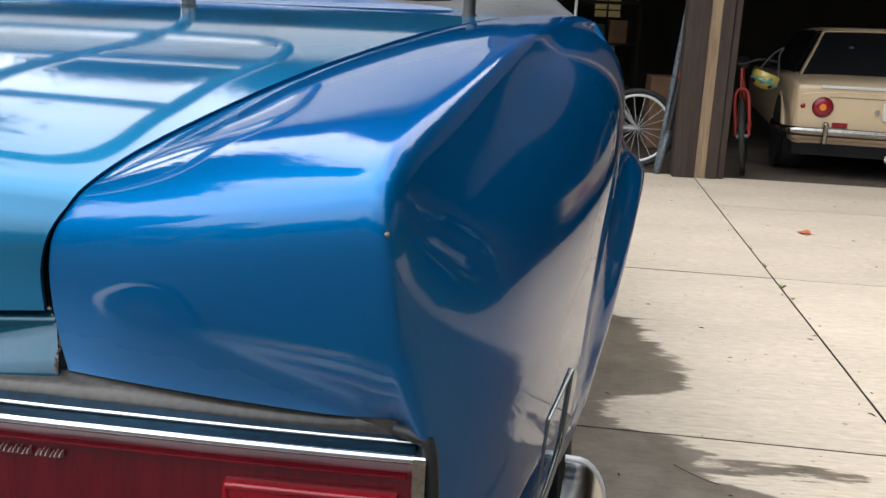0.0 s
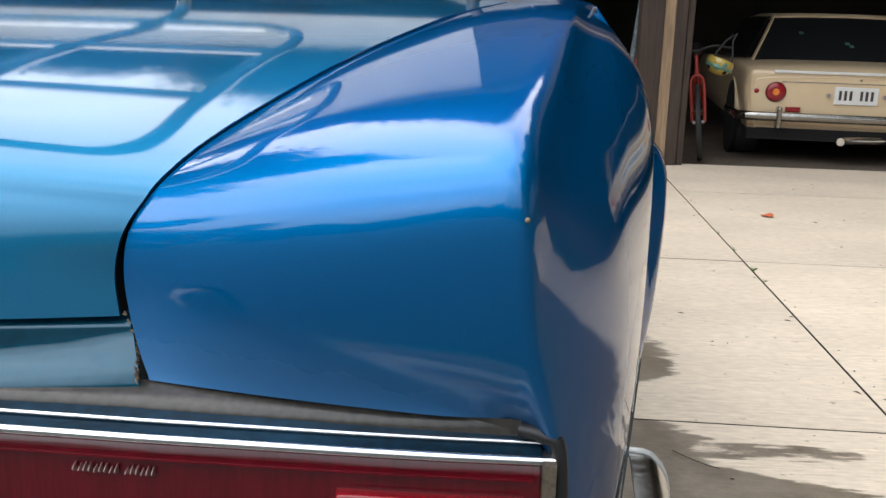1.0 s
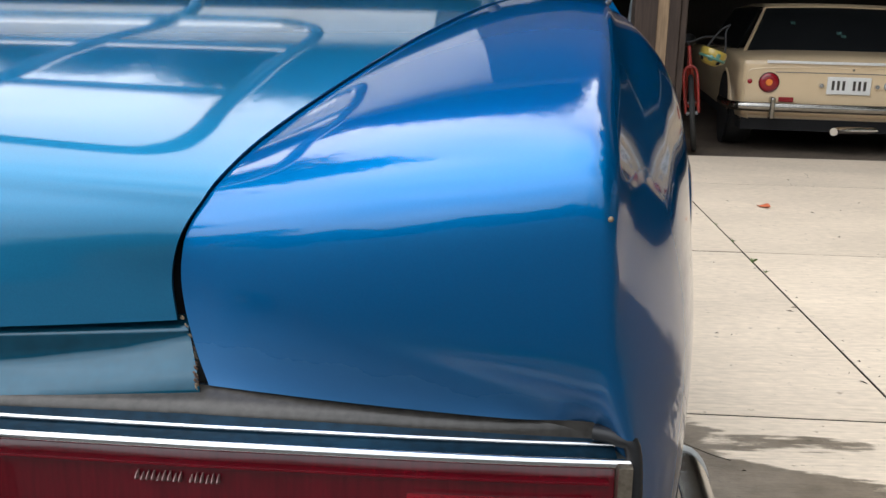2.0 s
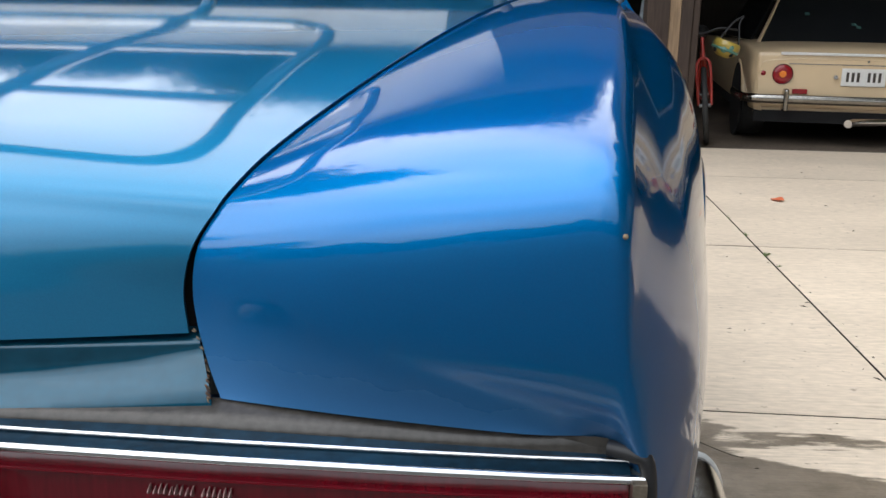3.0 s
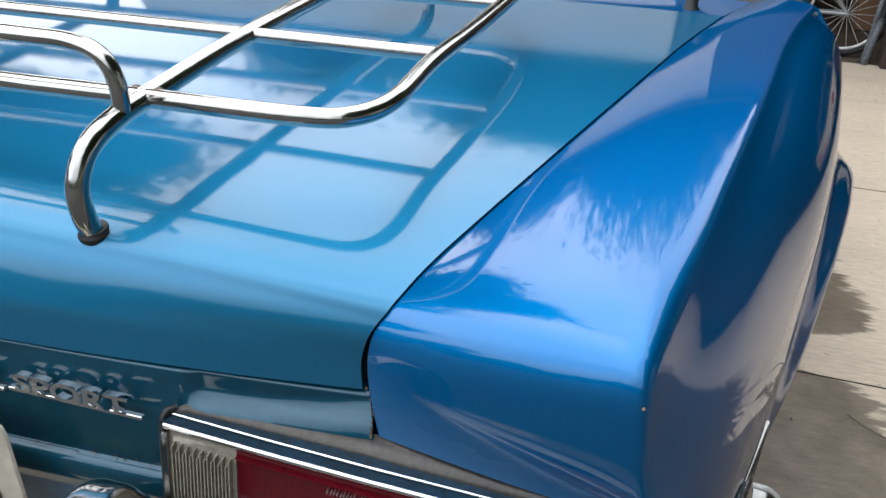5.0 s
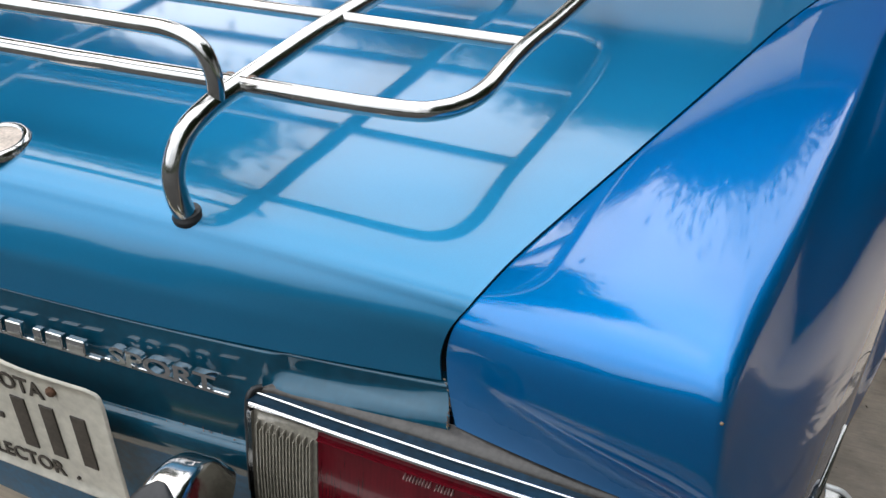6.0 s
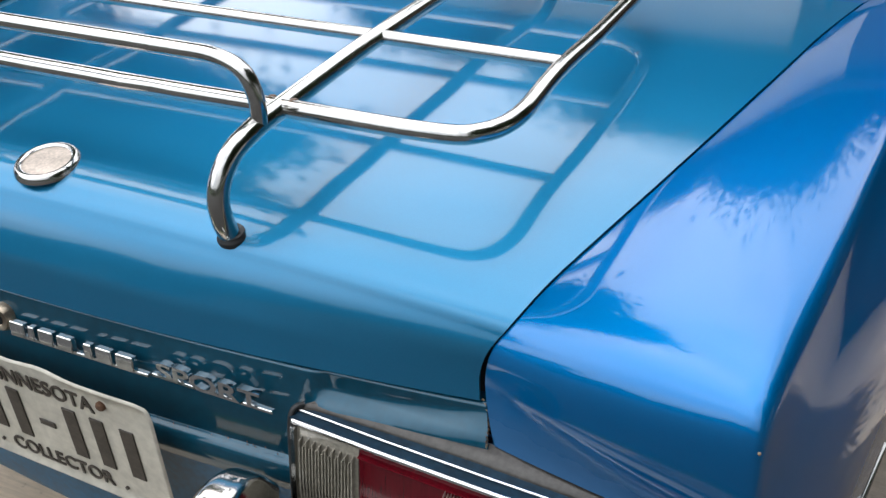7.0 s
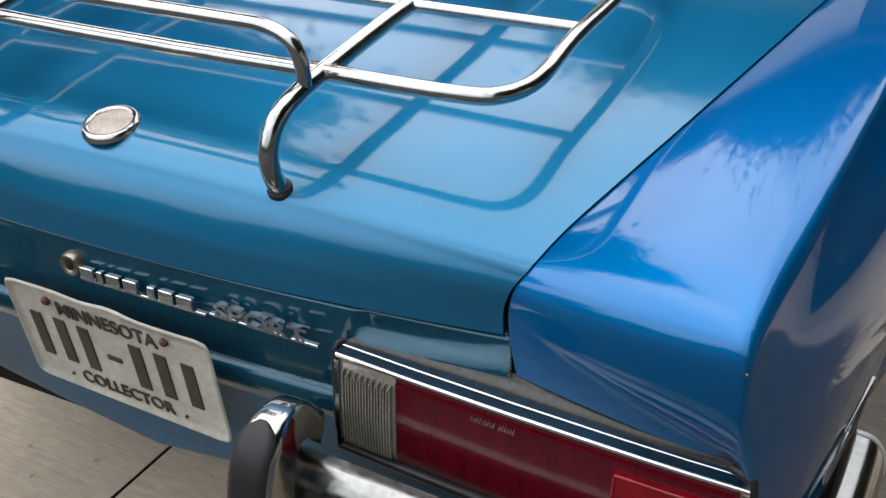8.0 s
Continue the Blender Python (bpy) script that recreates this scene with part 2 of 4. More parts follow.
def concrete_material():
    """Broom-finished concrete with damp stains beside the car, and dark patches added out of view."""
    m = material("driveway_concrete", (0.63, 0.525, 0.405), 0.88, 0, 0.15, 2.2, 70, bump=0.13, bump_scale=260, stretch=(0.35, 1, 1), per_object=0.03)
    n, l = m.node_tree.nodes, m.node_tree.links
    b = n["Principled BSDF"]
    geo = n.new("ShaderNodeNewGeometry")
    sep = n.new("ShaderNodeSeparateXYZ")
    l.new(geo.outputs["Position"], sep.inputs[0])
    mp = n.new("ShaderNodeMapping")
    mp.inputs["Scale"].default_value = (5.5, 24.0, 1)
    l.new(geo.outputs["Position"], mp.inputs["Vector"])
    ns = n.new("ShaderNodeTexNoise")
    ns.inputs["Scale"].default_value, ns.inputs["Detail"].default_value, ns.inputs["Roughness"].default_value = 1.0, 8, 0.66
    l.new(mp.outputs[0], ns.inputs["Vector"])

    def op(kind, a, c):
        q = n.new("ShaderNodeMath")
        q.operation = kind
        for i, v in enumerate((a, c)):
            if isinstance(v, (int, float)):
                q.inputs[i].default_value = v
            else:
                l.new(v, q.inputs[i])
        return q.outputs[0]

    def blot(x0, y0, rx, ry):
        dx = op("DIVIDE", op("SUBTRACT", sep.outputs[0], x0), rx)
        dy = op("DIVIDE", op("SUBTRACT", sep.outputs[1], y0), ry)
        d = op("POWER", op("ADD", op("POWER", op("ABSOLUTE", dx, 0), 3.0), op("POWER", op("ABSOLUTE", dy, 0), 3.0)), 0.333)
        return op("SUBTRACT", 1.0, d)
    # how far the damp reaches out from under the car, along the car's length; out of view it is widened to darken
    # reflections
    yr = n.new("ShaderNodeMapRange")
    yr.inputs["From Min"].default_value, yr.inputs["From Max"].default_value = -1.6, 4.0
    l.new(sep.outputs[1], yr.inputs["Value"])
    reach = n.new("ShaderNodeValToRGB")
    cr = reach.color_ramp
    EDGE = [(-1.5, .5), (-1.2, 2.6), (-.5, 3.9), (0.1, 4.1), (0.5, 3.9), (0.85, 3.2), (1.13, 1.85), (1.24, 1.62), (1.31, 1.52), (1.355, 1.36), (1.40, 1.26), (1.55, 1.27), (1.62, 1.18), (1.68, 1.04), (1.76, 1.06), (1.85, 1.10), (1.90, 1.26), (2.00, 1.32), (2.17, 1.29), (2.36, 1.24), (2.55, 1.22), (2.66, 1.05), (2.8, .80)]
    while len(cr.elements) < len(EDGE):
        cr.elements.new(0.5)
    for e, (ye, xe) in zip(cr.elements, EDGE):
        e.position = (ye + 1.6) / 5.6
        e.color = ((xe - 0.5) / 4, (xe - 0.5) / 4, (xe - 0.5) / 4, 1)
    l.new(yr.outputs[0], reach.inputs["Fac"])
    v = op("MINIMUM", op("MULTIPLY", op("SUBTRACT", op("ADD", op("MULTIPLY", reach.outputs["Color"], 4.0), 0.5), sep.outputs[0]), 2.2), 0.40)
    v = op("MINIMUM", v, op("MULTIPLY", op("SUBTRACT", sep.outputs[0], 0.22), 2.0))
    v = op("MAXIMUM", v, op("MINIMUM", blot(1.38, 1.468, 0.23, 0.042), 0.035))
    # unseen dark patch, added so the car's side reflects darker ground
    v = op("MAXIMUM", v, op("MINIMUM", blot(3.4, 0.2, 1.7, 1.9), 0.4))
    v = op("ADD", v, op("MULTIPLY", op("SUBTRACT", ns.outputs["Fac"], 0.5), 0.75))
    r = n.new("ShaderNodeMapRange")
    r.inputs["From Min"].default_value, r.inputs["From Max"].default_value = -0.02, 0.05
    l.new(v, r.inputs["Value"])
    old = b.inputs["Base Color"].links[0].from_socket
    # broom lines across the slabs
    bm_map = n.new("ShaderNodeMapping")
    bm_map.inputs["Scale"].default_value = (5.0, 190.0, 1)
    l.new(geo.outputs["Position"], bm_map.inputs["Vector"])
    broom = n.new("ShaderNodeTexNoise")
    broom.inputs["Scale"].default_value, broom.inputs["Detail"].default_value = 1.0, 3.0
    l.new(bm_map.outputs[0], broom.inputs["Vector"])
    br = n.new("ShaderNodeMapRange")
    br.inputs["From Min"].default_value, br.inputs["From Max"].default_value = 0.3, 0.7
    br.inputs["To Min"].default_value, br.inputs["To Max"].default_value = 0.86, 1.06
    l.new(broom.outputs["Fac"], br.inputs["Value"])
    lines = n.new("ShaderNodeMix")
    lines.data_type, lines.blend_type = "RGBA", "MULTIPLY"
    lines.inputs[0].default_value = 1.0
    l.new(old, lines.inputs[6])
    l.new(br.outputs[0], lines.inputs[7])
    # dark specks of grit and small stains
    spk = n.new("ShaderNodeTexNoise")
    spk.inputs["Scale"].default_value, spk.inputs["Detail"].default_value = 34.0, 3.0
    l.new(geo.outputs["Position"], spk.inputs["Vector"])
    sr = n.new("ShaderNodeMapRange")
    sr.inputs["From Min"].default_value, sr.inputs["From Max"].default_value = 0.66, 0.74
    sr.inputs["To Min"].default_value, sr.inputs["To Max"].default_value = 1.0, 0.60
    l.new(spk.outputs["Fac"], sr.inputs["Value"])
    spots = n.new("ShaderNodeMix")
    spots.data_type, spots.blend_type = "RGBA", "MULTIPLY"
    spots.inputs[0].default_value = 1.0
    l.new(lines.outputs[2], spots.inputs[6])
    l.new(sr.outputs[0], spots.inputs[7])
    old = spots.outputs[2]
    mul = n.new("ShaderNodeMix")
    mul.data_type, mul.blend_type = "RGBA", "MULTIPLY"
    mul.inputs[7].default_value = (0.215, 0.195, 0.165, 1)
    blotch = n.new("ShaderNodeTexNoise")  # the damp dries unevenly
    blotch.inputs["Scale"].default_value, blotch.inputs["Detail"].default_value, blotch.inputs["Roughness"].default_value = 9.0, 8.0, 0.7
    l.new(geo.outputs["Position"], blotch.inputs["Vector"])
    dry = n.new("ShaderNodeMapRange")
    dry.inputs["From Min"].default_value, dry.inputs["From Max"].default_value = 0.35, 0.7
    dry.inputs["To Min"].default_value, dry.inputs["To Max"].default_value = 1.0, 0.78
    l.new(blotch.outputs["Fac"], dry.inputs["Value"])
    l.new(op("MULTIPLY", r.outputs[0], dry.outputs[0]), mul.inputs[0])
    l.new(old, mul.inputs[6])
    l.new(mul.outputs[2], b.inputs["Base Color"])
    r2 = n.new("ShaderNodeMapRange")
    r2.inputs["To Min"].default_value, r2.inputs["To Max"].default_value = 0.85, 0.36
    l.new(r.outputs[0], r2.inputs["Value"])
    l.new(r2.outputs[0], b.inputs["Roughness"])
    return m


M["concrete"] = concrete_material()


# ---- mesh helpers ----
def mesh_of(verts, faces, smooth=True):
    me = bpy.data.meshes.new("mesh")
    me.from_pydata([tuple(v) for v in verts], [], faces)
    me.update()
    if smooth:
        me.polygons.foreach_set("use_smooth", [True] * len(me.polygons))
        me.set_sharp_from_angle(angle=radians(62))
    return me


def part(name, me, mat, parent=None, label="", at=None):
    """One mesh object, under a thing or a part."""
    if isinstance(me, tuple):
        me = mesh_of(*me)
    if isinstance(me, bmesh.types.BMesh):
        bm, me = me, bpy.data.meshes.new("mesh")
        bm.to_mesh(me)
        bm.free()
    if not me.materials:
        me.materials.append(M[mat])
    ob = new(name, me)
    ob.parent = parent
    if at is not None:
        ob.matrix_basis = at
    if label:
        ob["label"] = label
    return ob


def thing(name, label, category, at=None, group="", kind=""):
    ob = new(name)
    ob.empty_display_size = 0.1
    if at is not None:
        ob.matrix_basis = at
    return tagged(ob, label, category, group, kind)


def spline(pts, n):
    """Catmull-Rom through pts, n steps a span."""
    p = np.array(pts, float)
    q = np.vstack([2 * p[0] - p[1], p, 2 * p[-1] - p[-2]])
    out = []
    for i in range(1, len(q) - 2):
        for k in range(n):
            t = k / n
            a, b, c, d = q[i - 1], q[i], q[i + 1], q[i + 2]
            out.append(0.5 * (2 * b + (c - a) * t + (2 * a - 5 * b + 4 * c - d) * t * t + (3 * b - a - 3 * c + d) * t ** 3))
    out.append(p[-1])
    return np.array(out)


def grid_faces(n, m, flip=False, off=0):
    f = []
    for i in range(n - 1):
        for j in range(m - 1):
            q = (off + i * m + j, off + i * m + j + 1, off + (i + 1) * m + j + 1, off + (i + 1) * m + j)
            f.append(q[::-1] if flip else q)
    return f


def sheet(g, flip=False):
    g = np.array(g, float)
    n, m = g.shape[:2]
    return g.reshape(-1, 3), grid_faces(n, m, flip)


def shell(g, thick, flip=False):
    """A grid of points given thickness towards its back, with closed edges."""
    g = np.array(g, float)
    n, m = g.shape[:2]
    du, dv = np.gradient(g, axis=0), np.gradient(g, axis=1)
    nr = np.cross(du, dv)
    nr /= np.maximum(np.linalg.norm(nr, axis=2, keepdims=True), 1e-9)
    if not flip:
        nr = -nr
    back = g + nr * thick
    verts = np.vstack([g.reshape(-1, 3), back.reshape(-1, 3)])
    faces = grid_faces(n, m, not flip) + grid_faces(n, m, flip, n * m)
    idx = lambda i, j: i * m + j
    ring = [idx(0, j) for j in range(m)] + [idx(i, m - 1) for i in range(1, n)] + [idx(n - 1, j) for j in range(m - 2, -1, -1)] + [idx(i, 0) for i in range(n - 2, 0, -1)]
    for a, b in zip(ring, ring[1:] + ring[:1]):
        q = (a, b, b + n * m, a + n * m)
        faces.append(q if not flip else q[::-1])
    return verts, faces


def tube(pts, r, n=12, closed=False):
    p = [Vector(v) for v in pts]
    k = len(p)
    verts, faces = [], []
    ref = None
    for i in range(k):
        if closed:
            d = p[(i + 1) % k] - p[i - 1]
        else:
            d = p[min(i + 1, k - 1)] - p[max(i - 1, 0)]
        d.normalize()
        if ref is None:
            ref = d.orthogonal().normalized()
        ref = (ref - d * ref.dot(d)).normalized()
        side = d.cross(ref)
        rr = r[i] if isinstance(r, (list, tuple, np.ndarray)) else r
        for j in range(n):
            a = 2 * math.pi * j / n
            verts.append(p[i] + (ref * math.cos(a) + side * math.sin(a)) * rr)
    for i in range(k if closed else k - 1):
        for j in range(n):
            a, b = i * n + j, i * n + (j + 1) % n
            c, d = ((i + 1) % k) * n + (j + 1) % n, ((i + 1) % k) * n + j
            faces.append((a, b, c, d))
    if not closed:
        faces += [tuple(range(n))[::-1], tuple(range((k - 1) * n, k * n))]
    return verts, faces


def sweep(path, section, closed_section=True):
    """A section (side, up) carried along a path that runs in plan; side is to the path's right."""
    p = np.array(path, float)
    d = np.gradient(p, axis=0)
    s = np.stack([d[:, 1], -d[:, 0], 0 * d[:, 0]], 1)
    s /= np.linalg.norm(s, axis=1, keepdims=True)
    sec = list(section) + ([section[0]] if closed_section else [])
    g = [[p[i] + s[i] * a + np.array((0, 0, b)) for a, b in sec] for i in range(len(p))]
    v, f = sheet(g, True)
    m = len(sec)
    if closed_section:
        f += [tuple(range(m - 1)), tuple((len(p) - 1) * m + j for j in range(m - 1))[::-1]]
    return v, f


def box(x0, x1, y0, y1, z0, z1, bevel=0.0, seg=2):
    bm = bmesh.new()
    bmesh.ops.create_cube(bm, size=1, matrix=Matrix.Translation(((x0 + x1) / 2, (y0 + y1) / 2, (z0 + z1) / 2)) @ Matrix.Diagonal((x1 - x0, y1 - y0, z1 - z0, 1)))
    if bevel:
        bmesh.ops.bevel(bm, geom=list(bm.edges), offset=bevel, segments=seg, affect="EDGES", profile=0.5)
    return bm


def lathe(profile, n=24, axis="z", at=(0, 0, 0)):
    verts, faces = [], []
    m = len(profile)
    for i in range(n):
        a = 2 * math.pi * i / n
        for r, h in profile:
            x, y = r * math.cos(a), r * math.sin(a)
            v = {"z": (x, y, h), "y": (x, h, y), "x": (h, x, y)}[axis]
            verts.append((v[0] + at[0], v[1] + at[1], v[2] + at[2]))
    for i in range(n):
        for j in range(m - 1):
            q = (i * m + j, ((i + 1) % n) * m + j, ((i + 1) % n) * m + j + 1, i * m + j + 1)
            faces.append(q if axis != "y" else q[::-1])
    return verts, faces


def lettering(text, size, depth=0.001, bold=0.0):
    """The built-in font as a flat mesh, centred, in the x-z plane and facing -y."""
    cu = bpy.data.curves.new("t", "FONT")
    cu.body, cu.size, cu.extrude, cu.align_x, cu.align_y, cu.offset = text, size, depth, "CENTER", "CENTER", bold
    ob = new("t", cu)
    me = bpy.data.meshes.new_from_object(ob.evaluated_get(bpy.context.evaluated_depsgraph_get()))
    bpy.data.objects.remove(ob)
    me.transform(Matrix.Rotation(radians(90), 4, "X"))
    return me


def lerp(a, b, t):
    return np.array(a) * (1 - t) + np.array(b) * t


# ---- ground ----
ground = tagged(part("ground", sheet([[(x, y, -0.03) for x in np.linspace(-300, 300, 7)] for y in np.linspace(-300, 300, 7)], True), "grass"),
                "green lawn around the driveway", "ground", kind="structure")
drive = thing("driveway", "pale broom-finished concrete driveway in square slabs with damp stains", "driveway", kind="structure")
drive.matrix_basis = pose(1.69, 0, 0, 0, 0, -2.6)
XJ, YJ = [-6.09, -4.06, -2.03, 0.0, 2.03, 4.06], [-0.45, -0.04, 1.60, 3.24, 4.87, 5.98]
slab_meshes = {}
for i in range(len(XJ) - 1):
    for j in range(len(YJ) - 1):
        w, d = XJ[i + 1] - XJ[i], YJ[j + 1] - YJ[j]
        key = (round(w, 2), round(d, 2))
        if key not in slab_meshes:
            bm = box(-w / 2 + 0.003, w / 2 - 0.003, -d / 2 + 0.0045, d / 2 - 0.0045, -0.1, 0.0, 0.0015, 1)
            me = bpy.data.meshes.new("slab")
            bm.to_mesh(me)
            bm.free()
            slab_meshes[key] = me
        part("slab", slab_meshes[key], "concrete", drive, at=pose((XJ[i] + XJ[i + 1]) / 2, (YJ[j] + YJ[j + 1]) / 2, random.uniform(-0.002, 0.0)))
for me in slab_meshes.values():  # dirty sides in the joints
    me.materials.append(M["joint"])
    for p in me.polygons:
        p.material_index = 0 if p.normal.z > .3 else 1
# dark ground added out of view, so the tail reflects less light
tagged(part("road", box(-9, 9, -14, -0.46, -.12, -.015), "asphalt"), "dark asphalt strip added out of view behind the driveway", "road", kind="structure")
part("joint_filler", box(XJ[0], XJ[-1], YJ[0], YJ[-1], -0.06, -0.035), "joint", drive)

# ---- blue convertible ----
car = thing("sports_car", "blue vintage convertible with teal trunk lid, parked on concrete", "car")

INNER = [(.517, .042, .7205), (.510, .042, .738), (.504, .0425, .7595), (.502, .0435, .780), (.5055, .0445, .802), (.5135, .0495, .8185), (.524, .060, .833),
         (.539, .105, .850), (.565, .18, .870), (.598, .285, .892), (.632, .415, .911), (.674, .595, .931), (.708, .763, .943), (.752, .945, .955), (.80, 1.12, .96)]
CREASE = [(.737, -.001, .7195), (.738, -.0215, .745), (.738, -.035, .785), (.737, -.041, .825), (.735, -.041, .845), (.736, -.037, .862), (.738, -.02, .876),
          (.745, .04, .888), (.760, .13, .900), (.778, .27, .919), (.799, .42, .936), (.82, .6, .945), (.838, .77, .951), (.866, .95, .957), (.900, 1.12, .960)]
NS = 5
inner, crease = spline(INNER, NS), spline(CREASE, NS)
ARCH_Y, ARCH_Z, ARCH_R = 0.80, 0.33, 0.45


def arch(a, r=ARCH_R):
    return ARCH_Y + r * math.cos(radians(a)), ARCH_Z + r * math.sin(radians(a))


LOWER = [(-.005, .42), (.03, .42), (.07, .42), (.11, .42), (.15, .42), (.19, .42), (.235, .42), (.29, .42), (.36, .435), arch(156), arch(136), arch(114), arch(92), arch(68), arch(45)]
lower = spline([(0, y, z) for y, z in LOWER], NS)
SIDE_Y = [-.05, -.038, -.02, 0, .03, .08, .18, .28, .40, .50, .65, .80, 1.12, 1.6]
SIDE_X = [.733, .739, .754, .769, .787, .809, .834, .855, .879, .897, .917, .933, .962, .965]



side_line = spline([(a, b, 0) for a, b in zip(SIDE_Y, SIDE_X)], 8)


def side_x(y, z):
    """How far out the body side stands."""
    top = crease[6 * NS:]
    xc, zc = np.interp(y, top[:, 1], top[:, 0]), np.interp(y, top[:, 1], top[:, 2])
    xm, zm = np.interp(y, side_line[:, 0], side_line[:, 1]), np.interp(y, [0, .1, .2, .3, .4, .5, .6, .7, .9, 1.2], [.70, .705, .714, .733, .762, .795, .817, .829, .837, .84])
    s = (zc - z) / (zc - zm)
    if s < 1:
        return xc + (xm - xc) * (1 - (1 - max(s, 0)) ** 2.0)
    return xm - 0.25 * (zm - z) ** 2 - 2.0 * max(0.0, .56 - z) ** 2


def fender_grid(sx):
    rows = []
    us = np.concatenate([np.linspace(0, .8, 12), [.86, .91, .95, .98]])
    ws = np.concatenate([[.0, .02, .05, .09, .14], np.linspace(.2, 1, 18)])
    for k in range(len(inner)):
        a, c = inner[k] + np.array((.0008 + .0037 * max(0, 1 - k / 22), 0, 0)), crease[k]
        v = k / (len(inner) - 1)
        row = []
        for u in us:
            p = lerp(a, c, u)
            hump = 4 * u * (1 - u)
            rear = max(0.0, min(1.0, (6.5 * NS - k) / (1.5 * NS)))
            p = p + np.array((0, -0.007 * hump * rear * min(1, max(0, (p[2] - .718) / .05)), 0.008 * hump * (1 - rear)))
            row.append(p)
        for w in ws:
            y, z = lerp(c[1:], lower[k][1:], w)
            x = side_x(y, z)
            fade = max(0.0, 1 - w / 0.12)
            row.append(np.array((x * (1 - fade) + c[0] * fade if w else c[0], y, z)))
        rows.append(row)
    g = np.array(rows)
    for it in range(2):  # soften the crease
        h = g.copy()
        h[:, 13:20] = 0.5 * g[:, 13:20] + 0.25 * (g[:, 12:19] + g[:, 14:21])
        g = h
    for it in range(8):
        h = g.copy()
        h[1:-1, 12:] = 0.5 * g[1:-1, 12:] + 0.25 * (g[:-2, 12:] + g[2:, 12:])
        g = h
    kk, cc = np.arange(len(g))[1:-1, None, None], np.arange(g.shape[1])[None, 1:-1, None]
    wt = np.exp(-((kk - 31) / 11.0) ** 2) * np.exp(-((cc - 15.5) / 4.5) ** 2)
    for it in range(4):  # round the corner where the edges meet
        h = g.copy()
        h[1:-1, 1:-1] += wt * .5 * (.25 * (g[:-2, 1:-1] + g[2:, 1:-1] + g[1:-1, :-2] + g[1:-1, 2:]) - g[1:-1, 1:-1])
        g = h
    rear = np.clip((34 - kk) / 8.0, 0, 1) * np.clip(cc / 2.0, 0, 1) * np.clip((14 - cc) / 3.0, 0, 1)
    for it in range(40):  # no dents in the rear face
        h = g.copy()
        h[1:-1, 1:-1] += rear * .5 * (.25 * (g[:-2, 1:-1] + g[2:, 1:-1] + g[1:-1, :-2] + g[1:-1, 2:]) - g[1:-1, 1:-1])
        g = h
    low_rows = spline(g[:4 * NS].reshape(4 * NS, -1), 4).reshape(-1, g.shape[1], 3)
    for row in low_rows:
        for c, u in enumerate(us):  # the skirt turns out towards the lamp
            high = .058 - .042 * u
            low = max(0.0, 1 - (row[c, 2] - .720) / high)
            row[c, 1] -= (.26 + .28 * u) * high * low ** 1.7 * min(1, (1 - u) / .16)
    g = np.vstack([low_rows, g[4 * NS:]])
    g[..., 0] *= sx
    return g


def flare_grid(sx):
    g = []
    for a in np.linspace(172, 20, 40):
        row = []
        for r, out in ((.49, 0.0), (.468, .005), (.455, .014), (.444, .026), (.434, .036), (.426, .040), (.419, .039), (.412, .025), (.412, -.06)):
            y, z = arch(a, r)
            k = np.interp(y, [.36, .43, .5, .6, .7, .85, 1.0], [.0, .2, .5, .73, .88, 1, 1])
            row.append((sx * (side_x(y, z) + out * k - (0.004 if r > .48 else 0)), y, z))
        g.append(row)
    return g


for sx in (1, -1):
    fender = part("rear_fender", shell(fender_grid(sx), 0.002, sx < 0), "blue", car, "glossy blue painted rear fender with stone chips")
    part("wheel_arch_lip", shell(flare_grid(sx), 0.002, sx > 0), "blue", fender, "flared blue wheel arch lip")

# the lid, with a folded lip all round
lid_edge = spline([(.5055, .0415, .7555)] + INNER[3:14], NS)


LID_DY = [-.026, -.0225, -.0115, -.0045, .000, -.015, -.015, -.010, -.006, -.004, -.002, .0]
LID_DZ = [-.010, .004, .0165, .0195, .0198, .0184, .015, .010, .006, .004, .003, .002]


def lid_point(k, f):
    """A point of the lid: k along the edge from the lower lip forwards, f across; the middle is crowned."""
    e = lid_edge[k]
    crown = 1 - f * f
    dy, dz = (np.interp(k / NS, range(12), v) for v in (LID_DY, LID_DZ))
    return np.array(((e[0] - .0015 - .0037 * max(0, 1 - k / 16)) * f, e[1] + dy * crown, e[2] + dz * crown))


fs = np.sin(np.linspace(-1, 1, 41) * math.pi / 2)
lid = part("trunk_lid", shell([[lid_point(k, f) for f in fs] for k in range(len(lid_edge))], 0.004), "teal", car, "teal blue trunk lid, scratched and slightly faded")
# near-black sheet under the lid paints the shade in its gaps
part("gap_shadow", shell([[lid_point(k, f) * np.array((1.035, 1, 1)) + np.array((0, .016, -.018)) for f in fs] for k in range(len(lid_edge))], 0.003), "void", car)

# panel below the lid
TAIL = [(.070, .7515), (.050, .7515), (.0385, .7490), (.0362, .7455), (.0335, .712), (.031, .68), (.036, .642), (.034, .634), (.027, .628), (.027, .612), (.034, .592), (.041, .566), (.050, .53), (.060, .47), (.066, .435), (.074, .412), (.095, .402)]
tail = spline([(0, y, z) for y, z in TAIL], 5)


def tail_point(x, p):
    """A point of the tail panel: a ledge over each lamp faces up, its upper edge rises towards the fender."""
    x = x * np.interp(p[2], [.70, .7195, .738, .7595], [.5165, .5165, .5095, .503]) / .512  # ends at the fender's edge
    tuck = max(0, min(1, (abs(x) - .337) / .012))
    tuck = tuck * tuck * (3 - 2 * tuck)
    top = np.interp(abs(x), [.345, .42, .47, .505], [.725, .728, .734, .741])
